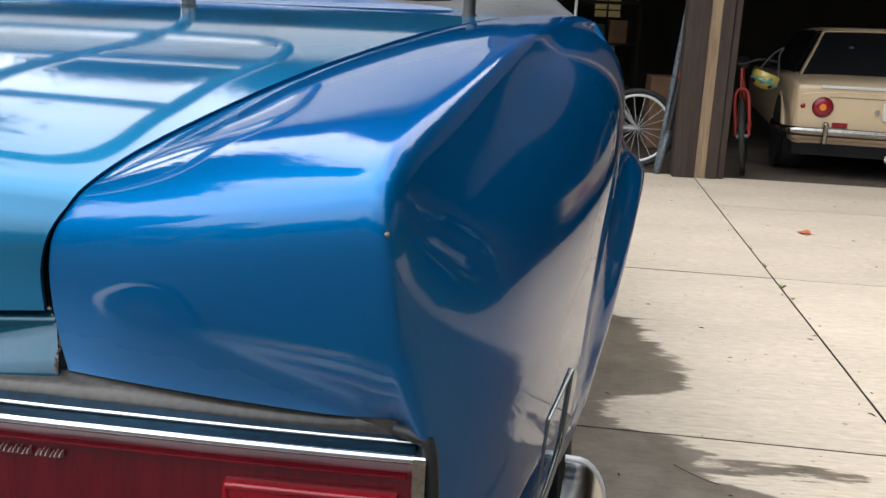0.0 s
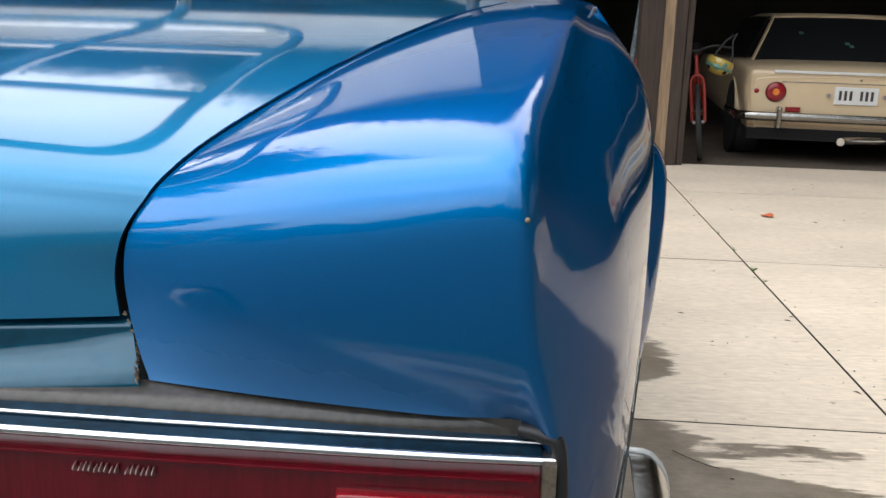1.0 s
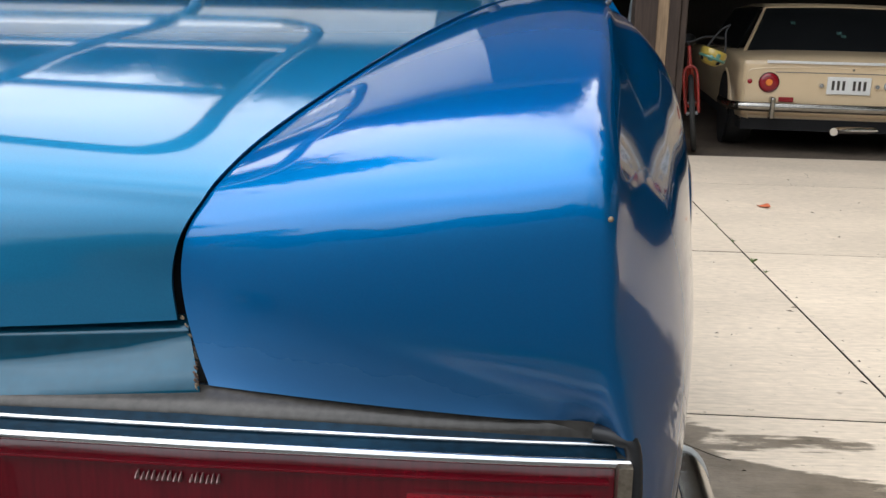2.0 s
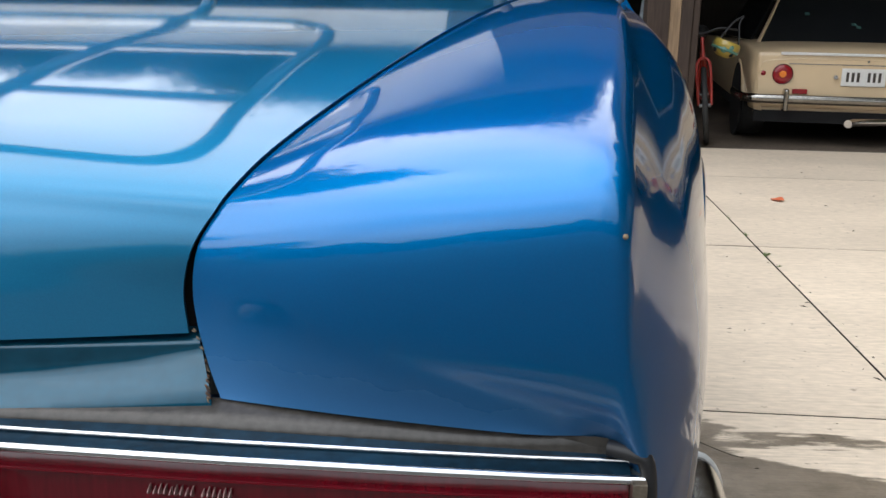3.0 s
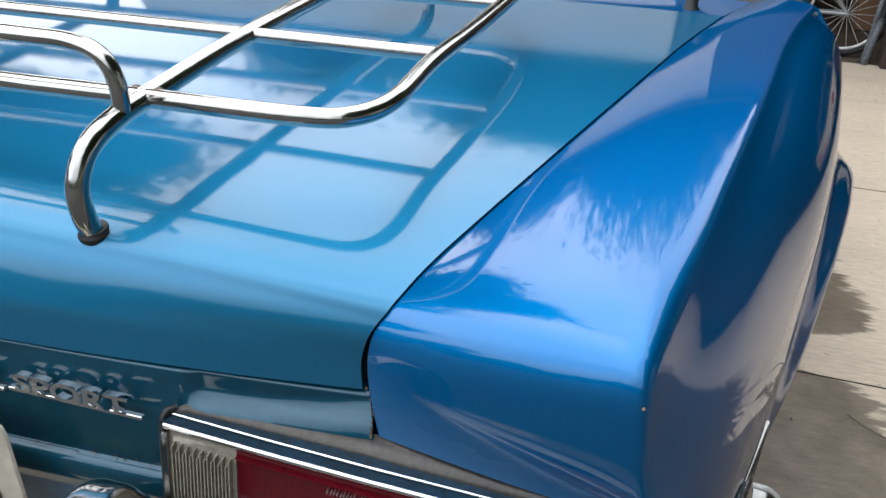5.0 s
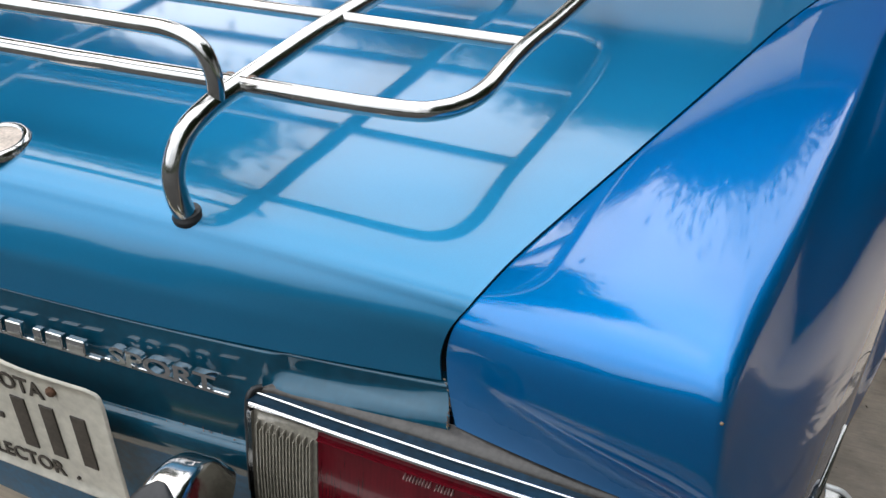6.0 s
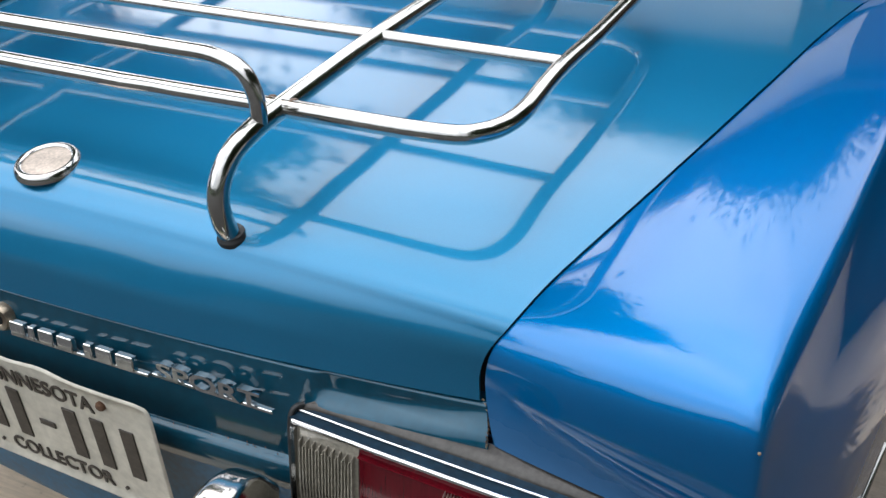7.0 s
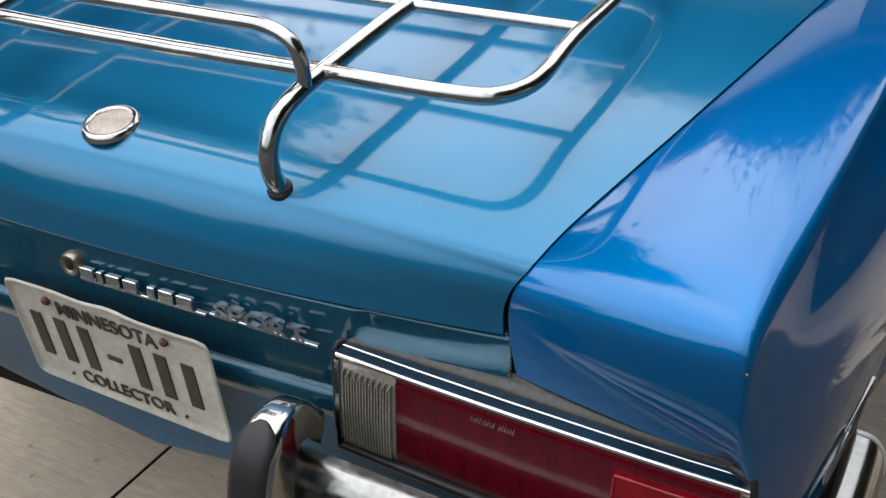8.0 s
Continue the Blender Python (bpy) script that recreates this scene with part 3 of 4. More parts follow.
    inset = np.interp(p[2], [.64, .704, .715, top, top + .005, .760, .78], [.0, .0, -.013, .0045, .0065, .004, 0])
    rise = .062 * (abs(x) / .35) ** 1.05 * max(0, min(1, (.50 - p[2]) / .13))
    bow = 1 - (x / .512) ** 2
    return x, p[1] - .018 * bow + inset * tuck, p[2] + rise - .008 * bow * min(1, max(0, (p[2] - .64) / .1))


tg = [[tail_point(x, p) for x in np.linspace(-.512, .512, 161)] for p in tail]
cut = next(i for i, p in enumerate(tail) if p[2] < .60)
part("tail_panel", shell(tg[:cut + 1], 0.003, True), "tail_teal", car, "teal tail panel in a darker, shaded tone, with chipped seam")
part("valance", shell(tg[cut:], 0.003, True), "valance", car, "dull blue lower rear valance")
for sx in (1, -1):
    cg = [[(sx * x, y + .05 - .12 * (x - .51), z) for x in np.linspace(.505, .765, 8)] for y, z in ((.0, .712), (.0, .62), (.0, .55), (.005, .48), (.03, .42))]
    part("corner_panel", shell(cg, .003, sx > 0), "blue", car)


# tail lamps
def tail_lamp(sx):
    body = part("taillight", box(.334, .750, .016, .06, .575, .694), "void", car, "wide rectangular taillight with chrome top rim, red and clear lens")

    def front(x):
        return np.interp(x, [.33, .42, .53, .64, .70, .757], [-.002, -.008, -.0135, -.0170, -.0180, -.0175])

    def bar(z0, z1, x0, x1, off, depth=.03):
        g = [(x, front(x) - off) for x in np.linspace(x0, x1, 12)]
        secs = [(0, z0), (-.0035, z0 + .001), (-.005, (z0 + z1) / 2), (-.0035, z1 - .001), (0, z1), (depth, z1), (depth, z0)]
        rows = [[(x, y + a, z) for a, z in secs + secs[:1]] for x, y in g]
        v, f = sheet(rows, False)
        f += [tuple(range(7))[::-1], tuple(11 * 8 + j for j in range(7))]
        return v, f
    def channel(z_off=0.0):
        sec = [(.0015, .7016), (.0004, .7024), (-.001, .7024), (-.0022, .7012), (-.0026, .6992), (-.0020, .6978), (.0, .6972), (.03, .6972)]
        rows = [[(x, front(x) + a, z) for a, z in sec] for x in np.linspace(.330, .757, 24)]
        return sheet(rows, False)
    def lens(x0, x1, pitch):
        """A lens face with upright flutes, rounded over at top and bottom."""
        prof = [(.012, .580), (.004, .5805), (.0025, .583), (.001, .60), (.0004, .64), (.001, .68), (.0025, .6945), (.004, .6965), (.012, .697)]
        xs = np.arange(x0, x1 + 1e-6, pitch / 2)
        return sheet([[(x, front(x) + a + (.0003 if i % 2 else 0) * (.583 < z < .694), z) for a, z in prof] for i, x in enumerate(xs)], False)
    made = [
        part("chrome_rim", channel(), "chrome", body, "chrome upper rim"),
        part("chrome_bead", tube([(x, front(x) + .0112, .7052) for x in np.linspace(.331, .752, 24)], .0015, 8), "chrome", body, "thin chrome bead"),
        part("chrome_rim", bar(.572, .701, .7500, .7575, .003), "brass", body, "chrome end rim"),
        part("chrome_rim", bar(.572, .694, .3285, .3335, .000), "pitted", body, "worn chrome inner rim"),
        part("chrome_rim", bar(.570, .580, .330, .757, .000), "rubber", body, "black lower rim"),
        part("red_lens", lens(.4025, .7500, .0026), "red_lens", body, "dark red plastic lens"),
        part("clear_lens", lens(.3335, .4015, .0040), "clear_lens", body, "ribbed clear reversing lens"),
        part("reflector", bar(.592, .677, .638, .741, .003), "red_bright", body, "bright red inset reflector"),
        part("reflector_rim", tube([(x, front(x) - .0062, z) for x, z in ([(x, .5935) for x in np.linspace(.640, .738, 8)] + [(.7395, z) for z in np.linspace(.596, .673, 6)] + [(x, .6755) for x in np.linspace(.738, .640, 8)] + [(.6395, z) for z in np.linspace(.673, .596, 6)])], .0022, 8, True), "red_bright", body, "raised red reflector rim"),
        part("lens_ridge", bar(.6885, .6900, .403, .746, -.0002), "red_lens", body),
    ]
    for i in range(17):
        x = .3385 + i * .0036
        made.append(part("lens_rib", bar(.586, .684 - .006 * (i % 2), x, x + .0013, .0010, .01), "clear_lens", body))
    for i in range(16):  # moulded marks that cannot be read
        if i == 9:
            continue
        x = .490 + i * .0030
        made.append(part("moulded_mark", bar(.6778, .6828 - .0012 * (i % 3 == 1), x, x + .0006, -.0002, .002), "print", body))
    for o in made:  # the whole lamp hangs a little towards its outer end
        for v in o.data.vertices:
            v.co.z += float(np.interp(v.co.x, [.33, .757], [.0045, .001]))
    # sloping rubber seal against the body, painted strip in front of it
    xs = np.concatenate([np.linspace(.326, .37, 10), np.linspace(.38, .750, 40)])

    def slope(x, t):
        fb = np.interp(x, [.326, .345, .37, .44, .515, .60, .70, .745], [.008, .018, .022, .024, .022, .012, -.000, -.005])
        zt = np.interp(x, [.326, .345, .515, .745], [.711, .716, .718, .7165])
        return x, fb * (1 - t) + (front(x) + .0115) * t, zt * (1 - t) + (.7048 + np.interp(x, [.33, .757], [.0045, .001])) * t
    seal = [[np.array(slope(x, t)) + np.array((0, 0, h)) for t, h in ((-.25, -.006), (-.25, .0), (.0, .0005), (.15, .0012), (.35, .0014), (.52, .0008), (.58, -.001), (.585, -.005))] for x in xs]
    made.append(part("rubber_seal", shell(seal, .002, True), "gasket", body, "perished grey rubber seal"))
    # the strip's front edge paints the fender's reflection between the two chrome lines
    strip = [[np.array(slope(x, t)) - np.array((0, 0, .0012)) for t in np.linspace(.55, 1.0, 5)] + [(x, front(x) + .001, .7022 + np.interp(x, [.33, .757], [.0045, .001]))] for x in xs]
    made.append(part("painted_strip", shell(strip, .002, True), "dark_strip", body, "dark painted strip, with the blue reflection between the chrome lines in its colour"))
    gp = spline([(.334, .014, .7135), (.327, .006, .711), (.3255, .001, .69), (.3255, .001, .60)], 5)
    made.append(part("rubber_seal", tube(gp, .0032, 8), "rubber", body))
    gp = spline([(.738, -.009, .7150), (.750, -.014, .7140), (.7590, -.0155, .7045), (.7620, -.0135, .64), (.7625, -.009, .57)], 6)
    made.append(part("rubber_seal", tube(gp, .0046, 10), "rubber", body))
    return body, made


lamp_r, pieces = tail_lamp(1)
lamp_l = new("taillight", lamp_r.data)
lamp_l.parent, lamp_l.scale = car, (-1, 1, 1)
lamp_l["label"] = lamp_r["label"]
for o in pieces:
    c = new(o.name.split(".")[0], o.data)
    c.parent = lamp_l

# plate: the number itself is plain bars
pg = []
for z in np.concatenate([[-.076, -.0745, -.0725, -.071], np.linspace(-.06, .06, 9), [.071, .0725, .0745, .076]]):
    row = []
    for x in np.concatenate([[-.1525, -.151, -.149, -.1475], np.linspace(-.135, .135, 25), [.1475, .149, .151, .1525]]):
        e = min(.1525 - abs(x), .076 - abs(z))
        rim = np.interp(e, [0, .0015, .0035, .005], [-.0006, -.0028, -.0028, 0])
        top = max(0, (z - .02) / .056) ** 2
        bend = .0035 * math.exp(-((x - .01) / .03) ** 2) * top - .0015 * math.sin(x * 24) * top
        cx, cz = max(0, abs(x) - .1385), max(0, abs(z) - .062)
        round_off = max(cx, cz) / math.hypot(cx, cz) if cx and cz else 1  # rounded corners
        xr = math.copysign(.1385 + cx * round_off, x) if cx else x
        zr = math.copysign(.062 + cz * round_off, z) if cz else z
        row.append((xr, rim + bend, zr - .0022 * math.exp(-((x + .03) / .028) ** 2) * top))
    pg.append(row)
plate = part("number_plate", shell(pg, .0012, True), "plate", car, "cream enamel number plate with dark bars, bent and rusty", at=pose(.026, -.013, .608, 6.9, -.9, -2.8) @ Matrix.Scale(1.052, 4))
for i, x in enumerate((-.118, -.080, -.043, .036, .073, .112)):
    part("digit_bar", box(x - .009, x + .009, -.0016, 0, -.034, .032, .0006, 1), "plate_ink", plate)
part("digit_bar", box(-.014, .008, -.0016, 0, -.006, .002, .0006, 1), "plate_ink", plate)
part("word", lettering("MINNESOTA", .0268, .0006, .0004), "plate_ink", plate, at=pose(0, -.0012, .050))
part("word", lettering("COLLECTOR", .0250, .0006, .0004), "plate_ink", plate, at=pose(0, -.0012, -.053))
for x, z, mat in ((-.089, .057, "rust"), (.089, .057, "rust"), (-.089, -.057, "plate_ink"), (.089, -.057, "plate_ink")):
    part("bolt" if mat == "rust" else "dot", lathe([(0, -.005), (.004, -.005), (.0055, -.003), (.0055, 0)] if mat == "rust" else [(0, -.0022), (.0022, -.0022), (.0022, 0)], 12, "y", (x, 0, z)), mat, plate)

# bumper, overriders
SEC = [(0, .055), (.02, .052), (.034, .035), (.040, .008), (.036, -.02), (.022, -.045), (.004, -.055), (0, -.05), (.014, -.04), (.03, -.02), (.034, .008), (.028, .03), (.016, .045)]
OUTER = spline([(0, a, b) for a, b in SEC[:7]], 3)[:, 1:].tolist()
SEC = OUTER + [(a - .005 * math.copysign(1, a + 1) if a > .006 else a, b * .93) for a, b in OUTER[::-1]]
for sx in (1, -1):
    bp = spline([(.282, -.040, .530), (.30, -.042, .530), (.5, -.050, .528), (.66, -.055, .522), (.76, -.035, .510), (.815, .03, .498), (.842, .16, .485), (.858, .285, .478), (.859, .31, .478)], 8)
    bp = bp + np.array((0, 0, .018))
    if sx < 0:
        bp = bp[::-1] * np.array((-1, 1, 1))
    bumper = part("bumper", sweep(bp, SEC), "pitted", car, "chrome quarter bumper, pitted and scuffed")
    end = bp[-1] if sx > 0 else bp[0]
    part("bumper_edge", tube([(end[0] + sx * a * .98, end[1], end[2] + b) for a, b in OUTER], .0035, 8), "white", bumper, "pale rolled bumper edge")
    ov = spline([(0, -.085, .43), (0, -.130, .47), (0, -.148, .55), (0, -.142, .622), (0, -.122, .666), (0, -.088, .683), (0, -.05, .673), (0, -.02, .64)], 5)
    d = np.gradient(ov, axis=0)
    g = []
    for i, p in enumerate(ov):
        k = .82 + .18 * math.sin(math.pi * min(1, i / 26))
        nrm = np.array((0, -d[i][2], d[i][1])) / np.linalg.norm(d[i])
        g.append([p + np.array((sx * .307 + a * .032 * k, 0, 0)) - nrm * .036 * abs(a) ** 5.5 for a in np.sin(np.linspace(-1, 1, 21) * math.pi / 2)])
    o = part("overrider", shell(g, .003, True), "rack_chrome", bumper, "chrome overrider with black rubber strip")
    pg = []
    for i, p in enumerate(ov[1:24]):
        nrm = np.array((0, -d[i + 1][2], d[i + 1][1])) / np.linalg.norm(d[i + 1])
        w = .0225 * math.sqrt(max(.06, 1 - max(0, 1 - min(i, 22 - i) / 3) ** 2))
        pg.append([p + np.array((sx * .307 + a * w, 0, 0)) + nrm * (.007 - .005 * a ** 6) for a in np.linspace(-1, 1, 11)])
    part("rubber_strip", shell(pg, .01, True), "rubber", o, "black rubber strip")

# side marker lamp
for sx in (1, -1):
    mk = [(.176, .648), (.284, .652), (.268, .585), (.165, .555)]
    pts = [np.array((side_x(y, z) + .012 * (y - .165), y, z)) for y, z in mk]  # the lamp faces a little rearwards
    mid = sum(pts) / 4
    out = np.array((.95, -.3, 0))
    ring = []
    for a in range(4):
        for t in np.linspace(0, 1, 6, endpoint=False):
            ring.append(lerp(pts[a], pts[(a + 1) % 4], t))
    g = [[p + out * h - (p - mid) * s for h, s in ((-.008, .0), (.0016, .0), (.0030, .006), (.0036, .014), (.0034, .026), (.0020, .036), (-.012, .80), (-.006, .90), (-.004, .995))] for p in ring + ring[:1]]
    g = np.array(g)
    frame_grid, lens_grid = g[:, :6].copy(), g[:, 5:].copy()
    for q in (frame_grid, lens_grid):
        q[..., 0] *= sx
    mkr = part("side_marker", sheet(frame_grid, sx < 0), "pitted", car, "chrome-framed diamond side marker lamp")
    part("marker_lens", sheet(lens_grid, sx < 0), "marker", mkr, "silvered marker reflector")

# wheels
for sx in (1, -1):
    for wy in (.80, 3.05):
        w = part("wheel", lathe([(.16, -.07), (.25, -.085), (.28, -.075), (.295, -.04), (.297, 0), (.295, .04), (.28, .075), (.25, .085), (.16, .07), (.16, -.07)], 40, "x"), "tyre", car, "black rubber tyre on steel wheel", at=pose(sx * .80, wy, .297))
        part("rim", lathe([(.0, .03), (.06, .05), (.08, .03), (.14, .04), (.165, .07)], 32, "x"), "pitted", w)
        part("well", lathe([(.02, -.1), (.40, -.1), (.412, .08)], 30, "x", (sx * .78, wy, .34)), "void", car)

# emblem, lock and script badge
emblem = part("emblem", lathe([(.026, .0075), (.029, .0092), (.032, .0085), (.0345, .005), (.0355, 0)], 36), "rack_chrome", lid, "round emblem with worn chrome ring", at=pose(-.012, .082, .8665, 14, 0, 0))
part("emblem_face", lathe([(.0, .0070), (.012, .0071), (.021, .0068), (.0245, .0060), (.0265, .0068)], 36), "emblem", emblem, "faded pinkish white face")
part("lock", lathe([(0, -.008), (.006, -.009), (.008, -.012), (.0135, -.013), (.016, -.008), (.016, .01)], 20, "y", (-.040, .016, .712)), "brass", car, "tarnished trunk lock")
part("keyhole", lathe([(0, -.0126), (.0055, -.0126), (.0065, -.0118)], 14, "y", (-.040, .0155, .712)), "void", car)
badge = part("badge_rail", box(-.004, .182, -.002, .004, -.002, .002, .0006, 1), "chrome", car, "chrome script badge under the lid", at=pose(-.022, .006, .698, 0, -.8, -1))
x = 0.0
for i in range(7):  # the first words are plain slabs
    w = (.020, .008, .020, .020, .010, .020, .022)[i]
    part("badge_bar", box(x, x + w, -.005, .003, .001, .018, .0012, 2), "chrome", badge)
    x += w + (.006 if i != 3 else .016)
rail = part("badge_rail", box(.0, .146, -.002, .004, -.002, .002, .0006, 1), "chrome", car, "chrome script badge under the lid", at=pose(.160, .008, .6995, 0, -1.2, -2))
part("badge_word", lettering("SPORT", .031, .004, .0007), "chrome", rail, "chrome letters", at=pose(.073, -.002, .0105) @ Matrix.Diagonal((1.34, 1, .82, 1)))

# chips, rust in the seams
part("paint_chip", lathe([(0, -.0004), (.0010, -.0002), (.0015, .001)], 7, "y", (.734, -.0425, .839)), "primer", car)

# cockpit, doors and front, hardly seen
def half_section(y):
    top = np.interp(y, [1.12, 1.5, 2.3, 3.0, 3.7], [.958, .93, .92, .86, .70])
    wid = np.interp(y, [1.12, 1.6, 2.6, 3.4, 3.7], [.958, .945, .91, .85, .70])
    return [(wid * .94, y, top), (wid * .98, y, top - .06), (wid, y, top - .16), (wid * .99, y, .5), (wid * .95, y, .36), (wid * .9, y, .25)]


for sx in (1, -1):
    ys = np.linspace(1.12, 3.7, 16)
    part("front_side", shell([[(sx * a, b, c) for a, b, c in spline(half_section(y), 3)] for y in ys], .004, sx < 0), "blue", car, "blue door and front fender")
deck_g = []
for y in np.linspace(.949, 1.15, 9):
    t, hw = (y - .949) / .2, np.interp(y, [.945, 1.12, 1.15], [.7515, .799, .81])
    deck_g.append([(f * hw, y - .02 * (1 - f * f) * (1 - t) * 0, .9552 + .004 * t + (.002 + .03 * t * t) * (1 - f * f)) for f in np.linspace(-1, 1, 25)])
part("deck", shell(deck_g, .003, False), "blue", car, "blue deck between lid and cockpit")
top_g = []
for t in np.linspace(0, 1, 12):
    top_g.append([(f * (.90 - .04 * t), 1.145 + .30 * t - .05 * f * f, .945 + .014 * (1 - f * f) + (.022 + .05 * max(0, min(1, (abs(f) - .72) / .15))) * math.sin(math.pi * min(1, t * 1.15)) ** .8 * (1 - abs(f) ** 16)) for f in np.linspace(-1, 1, 31)])
part("folded_top", shell(top_g, .01, False), "soft_top", car, "folded black vinyl soft top")
part("top_bead", tube([(f * .902, 1.14 - .05 * f * f, .951 + .014 * (1 - f * f)) for f in np.linspace(-1, 1, 31)], .006, 8), "rubber", car, "black rubber bead")
for sx in (1, -1):
    part("stud", lathe([(0, .034), (.008, .034), (.010, .030), (.010, .008), (.013, .005), (.014, 0)], 16, at=(sx * .70, .985, .956)), "rubber", car, "dark hinge stud")
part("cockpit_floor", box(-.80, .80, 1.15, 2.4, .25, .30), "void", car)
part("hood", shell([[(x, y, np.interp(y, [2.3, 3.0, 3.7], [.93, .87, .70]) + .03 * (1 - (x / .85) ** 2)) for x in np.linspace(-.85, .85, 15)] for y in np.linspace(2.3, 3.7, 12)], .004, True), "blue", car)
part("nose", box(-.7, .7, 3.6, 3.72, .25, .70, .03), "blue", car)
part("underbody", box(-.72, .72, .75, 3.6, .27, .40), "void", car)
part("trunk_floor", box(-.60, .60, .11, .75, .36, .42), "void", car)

# ---- chrome luggage rack ----
rack = thing("luggage_rack", "chrome tubular luggage rack bolted on the teal trunk lid", "luggage rack")


def rack_z(y):
    return float(np.interp(y, [.10, .14, .33, .62, .85], [.951, .957, .985, 1.010, 1.018]))


R = .0094
RY0, RY1, RX = .132, .80, .47
loop = []
for sx in (1, -1):
    q = [(sx * .10, RY0), (sx * .25, RY0 + .004), (sx * (RX - .070), RY0 + .007), (sx * (RX - .024), RY0 + .022), (sx * (RX - .003), RY0 + .066), (sx * RX, RY0 + .16), (sx * (RX + .01), .45), (sx * (RX + .012), .70), (sx * (RX - .03), .78), (sx * (RX - .10), RY1), (sx * .1, RY1 + .004)]
    loop.append(q if sx > 0 else q[::-1])
pts = spline([(x, y, 0) for x, y in loop[0] + loop[1]] + [(.10, RY0, 0)], 5)[:-1]
part("outer_loop", tube([(p[0], p[1], rack_z(p[1])) for p in pts], R, 14, True), "rack_chrome", rack)
for sx in (1, -1):
    rail = [(.2345, .056, .850), (.2335, .046, .872), (.233, .044, .900), (.236, .060, .929), (.241, .096, .947), (.245, .145, .957), (.255, .33, .985), (.261, .62, 1.010), (.272, .80, 1.016), (.285, .84, 1.008), (.292, .858, .985), (.294, .862, .952)]
    part("long_tube", tube([(sx * p[0], p[1], p[2]) for p in spline(rail, 6)], .0108, 14), "rack_chrome", rack)
    for fx, fy, fz, lean in ((.2350, .0575, .8500, 16), (.294, .862, .952, 0)):
        part("foot", lathe([(0, .006), (.0122, .006), (.0130, .005), (.0132, .003), (.0148, .002), (.0154, 0), (.0148, -.004), (0, -.004)], 20), "rubber", rack, "black rubber foot ring", at=pose(sx * fx, fy, fz, lean))
    for wx, w in ((.2575, .0035), (.2335, .003)):
        part("weld", lathe([(.0, w), (.0097, w), (.0104, w * .4), (.0101, -w * .4), (.0, -w)], 12, "x", (sx * wx, .1385, .9565)), "weld", rack, "brown rusty weld")
for y in (.325, .56):
    hw = np.interp(y, [.3, .45, .7], [RX, RX + .01, RX + .012])
    part("cross_tube", tube([(x, y, rack_z(y)) for x in np.linspace(-hw, hw, 9)], .0080, 12), "rack_chrome", rack)
hd = [(.2440, .101, .950), (.2435, .099, .976), (.232, .097, 1.000), (.20, .101, 1.009), (.15, .102, 1.010)]
hd = hd + [(0, .102, 1.010)] + [(-x, y, z) for x, y, z in hd[::-1]]
part("raised_bar", tube(spline(hd, 6), .0083, 14), "rack_chrome", rack, "raised chrome stop bar")

# ---- garage ----
garage = thing("garage", "brown timber garage with two open bays and dark interior", "garage", kind="structure")
GY, GX0, GX1, GB, GH = 5.86, -3.6, 6.2, 10.5, 2.05
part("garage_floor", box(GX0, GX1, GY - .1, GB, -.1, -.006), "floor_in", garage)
part("wall", box(GX0 - .1, GX0, GY, GB, -.05, 2.95), "siding", garage)
part("wall", box(GX1, GX1 + .1, GY, GB, -.05, 2.95), "siding", garage)
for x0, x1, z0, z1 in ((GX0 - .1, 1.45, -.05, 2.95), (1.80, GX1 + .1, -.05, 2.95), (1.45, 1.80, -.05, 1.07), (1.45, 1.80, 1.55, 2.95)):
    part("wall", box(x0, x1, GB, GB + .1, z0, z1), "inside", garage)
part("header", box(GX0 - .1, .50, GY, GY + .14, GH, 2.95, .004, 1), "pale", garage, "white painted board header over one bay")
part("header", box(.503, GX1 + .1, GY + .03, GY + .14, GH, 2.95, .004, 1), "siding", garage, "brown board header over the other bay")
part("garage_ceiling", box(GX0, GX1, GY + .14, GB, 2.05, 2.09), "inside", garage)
part("flat_roof", box(GX0 - .3, GX1 + .3, GY - .15, GB + .3, 2.95, 3.03, .01, 1), "roofing", garage)
# unglazed opening, added to let a yellow glow into the back wall
window = thing("window_1", "small window opening added in the back wall of the garage", "window", kind="structure")
for x0, x1, z0, z1 in ((1.45, 1.80, 1.07, 1.10), (1.45, 1.80, 1.51, 1.55), (1.45, 1.48, 1.10, 1.51), (1.77, 1.80, 1.10, 1.51), (1.615, 1.635, 1.10, 1.51), (1.48, 1.77, 1.17, 1.185)):
    part("window_bar", box(x0, x1, GB + .02, GB + .08, z0, z1, .003, 1), "inside", window)
# board added outside so that the opening looks bright yellow
fence = tagged(part("board_fence", box(-1.0, 5.0, 12.2, 12.25, 0, 2.3, .004, 1), "warm"), "straw-coloured board added outside as a bright backdrop for the back window", "fence", kind="structure")
post = thing("garage_post", "weathered dark brown timber post with bare pale trim strip", "post", kind="structure")
part("board", box(1.80, 1.948, GY + .002, GY + .16, 0, GH, .004, 1), "post", post)
part("board", box(2.024, 2.10, GY + .002, GY + .16, 0, GH, .004, 1), "post", post)
part("board", box(2.105, 2.15, GY + .02, GY + .16, 0, GH, .004, 1), "post", post)
part("trim_strip", box(1.948, 2.024, GY + .012, GY + .15, 0, GH, .003, 1), "trimwood", post, "bare pale wood strip")


def bicycle(name, label, frame_mat, rim_mat, at):
    """Built with its wheels in the y-z plane, front towards -y."""
    b = thing(name, label, "bicycle", at)
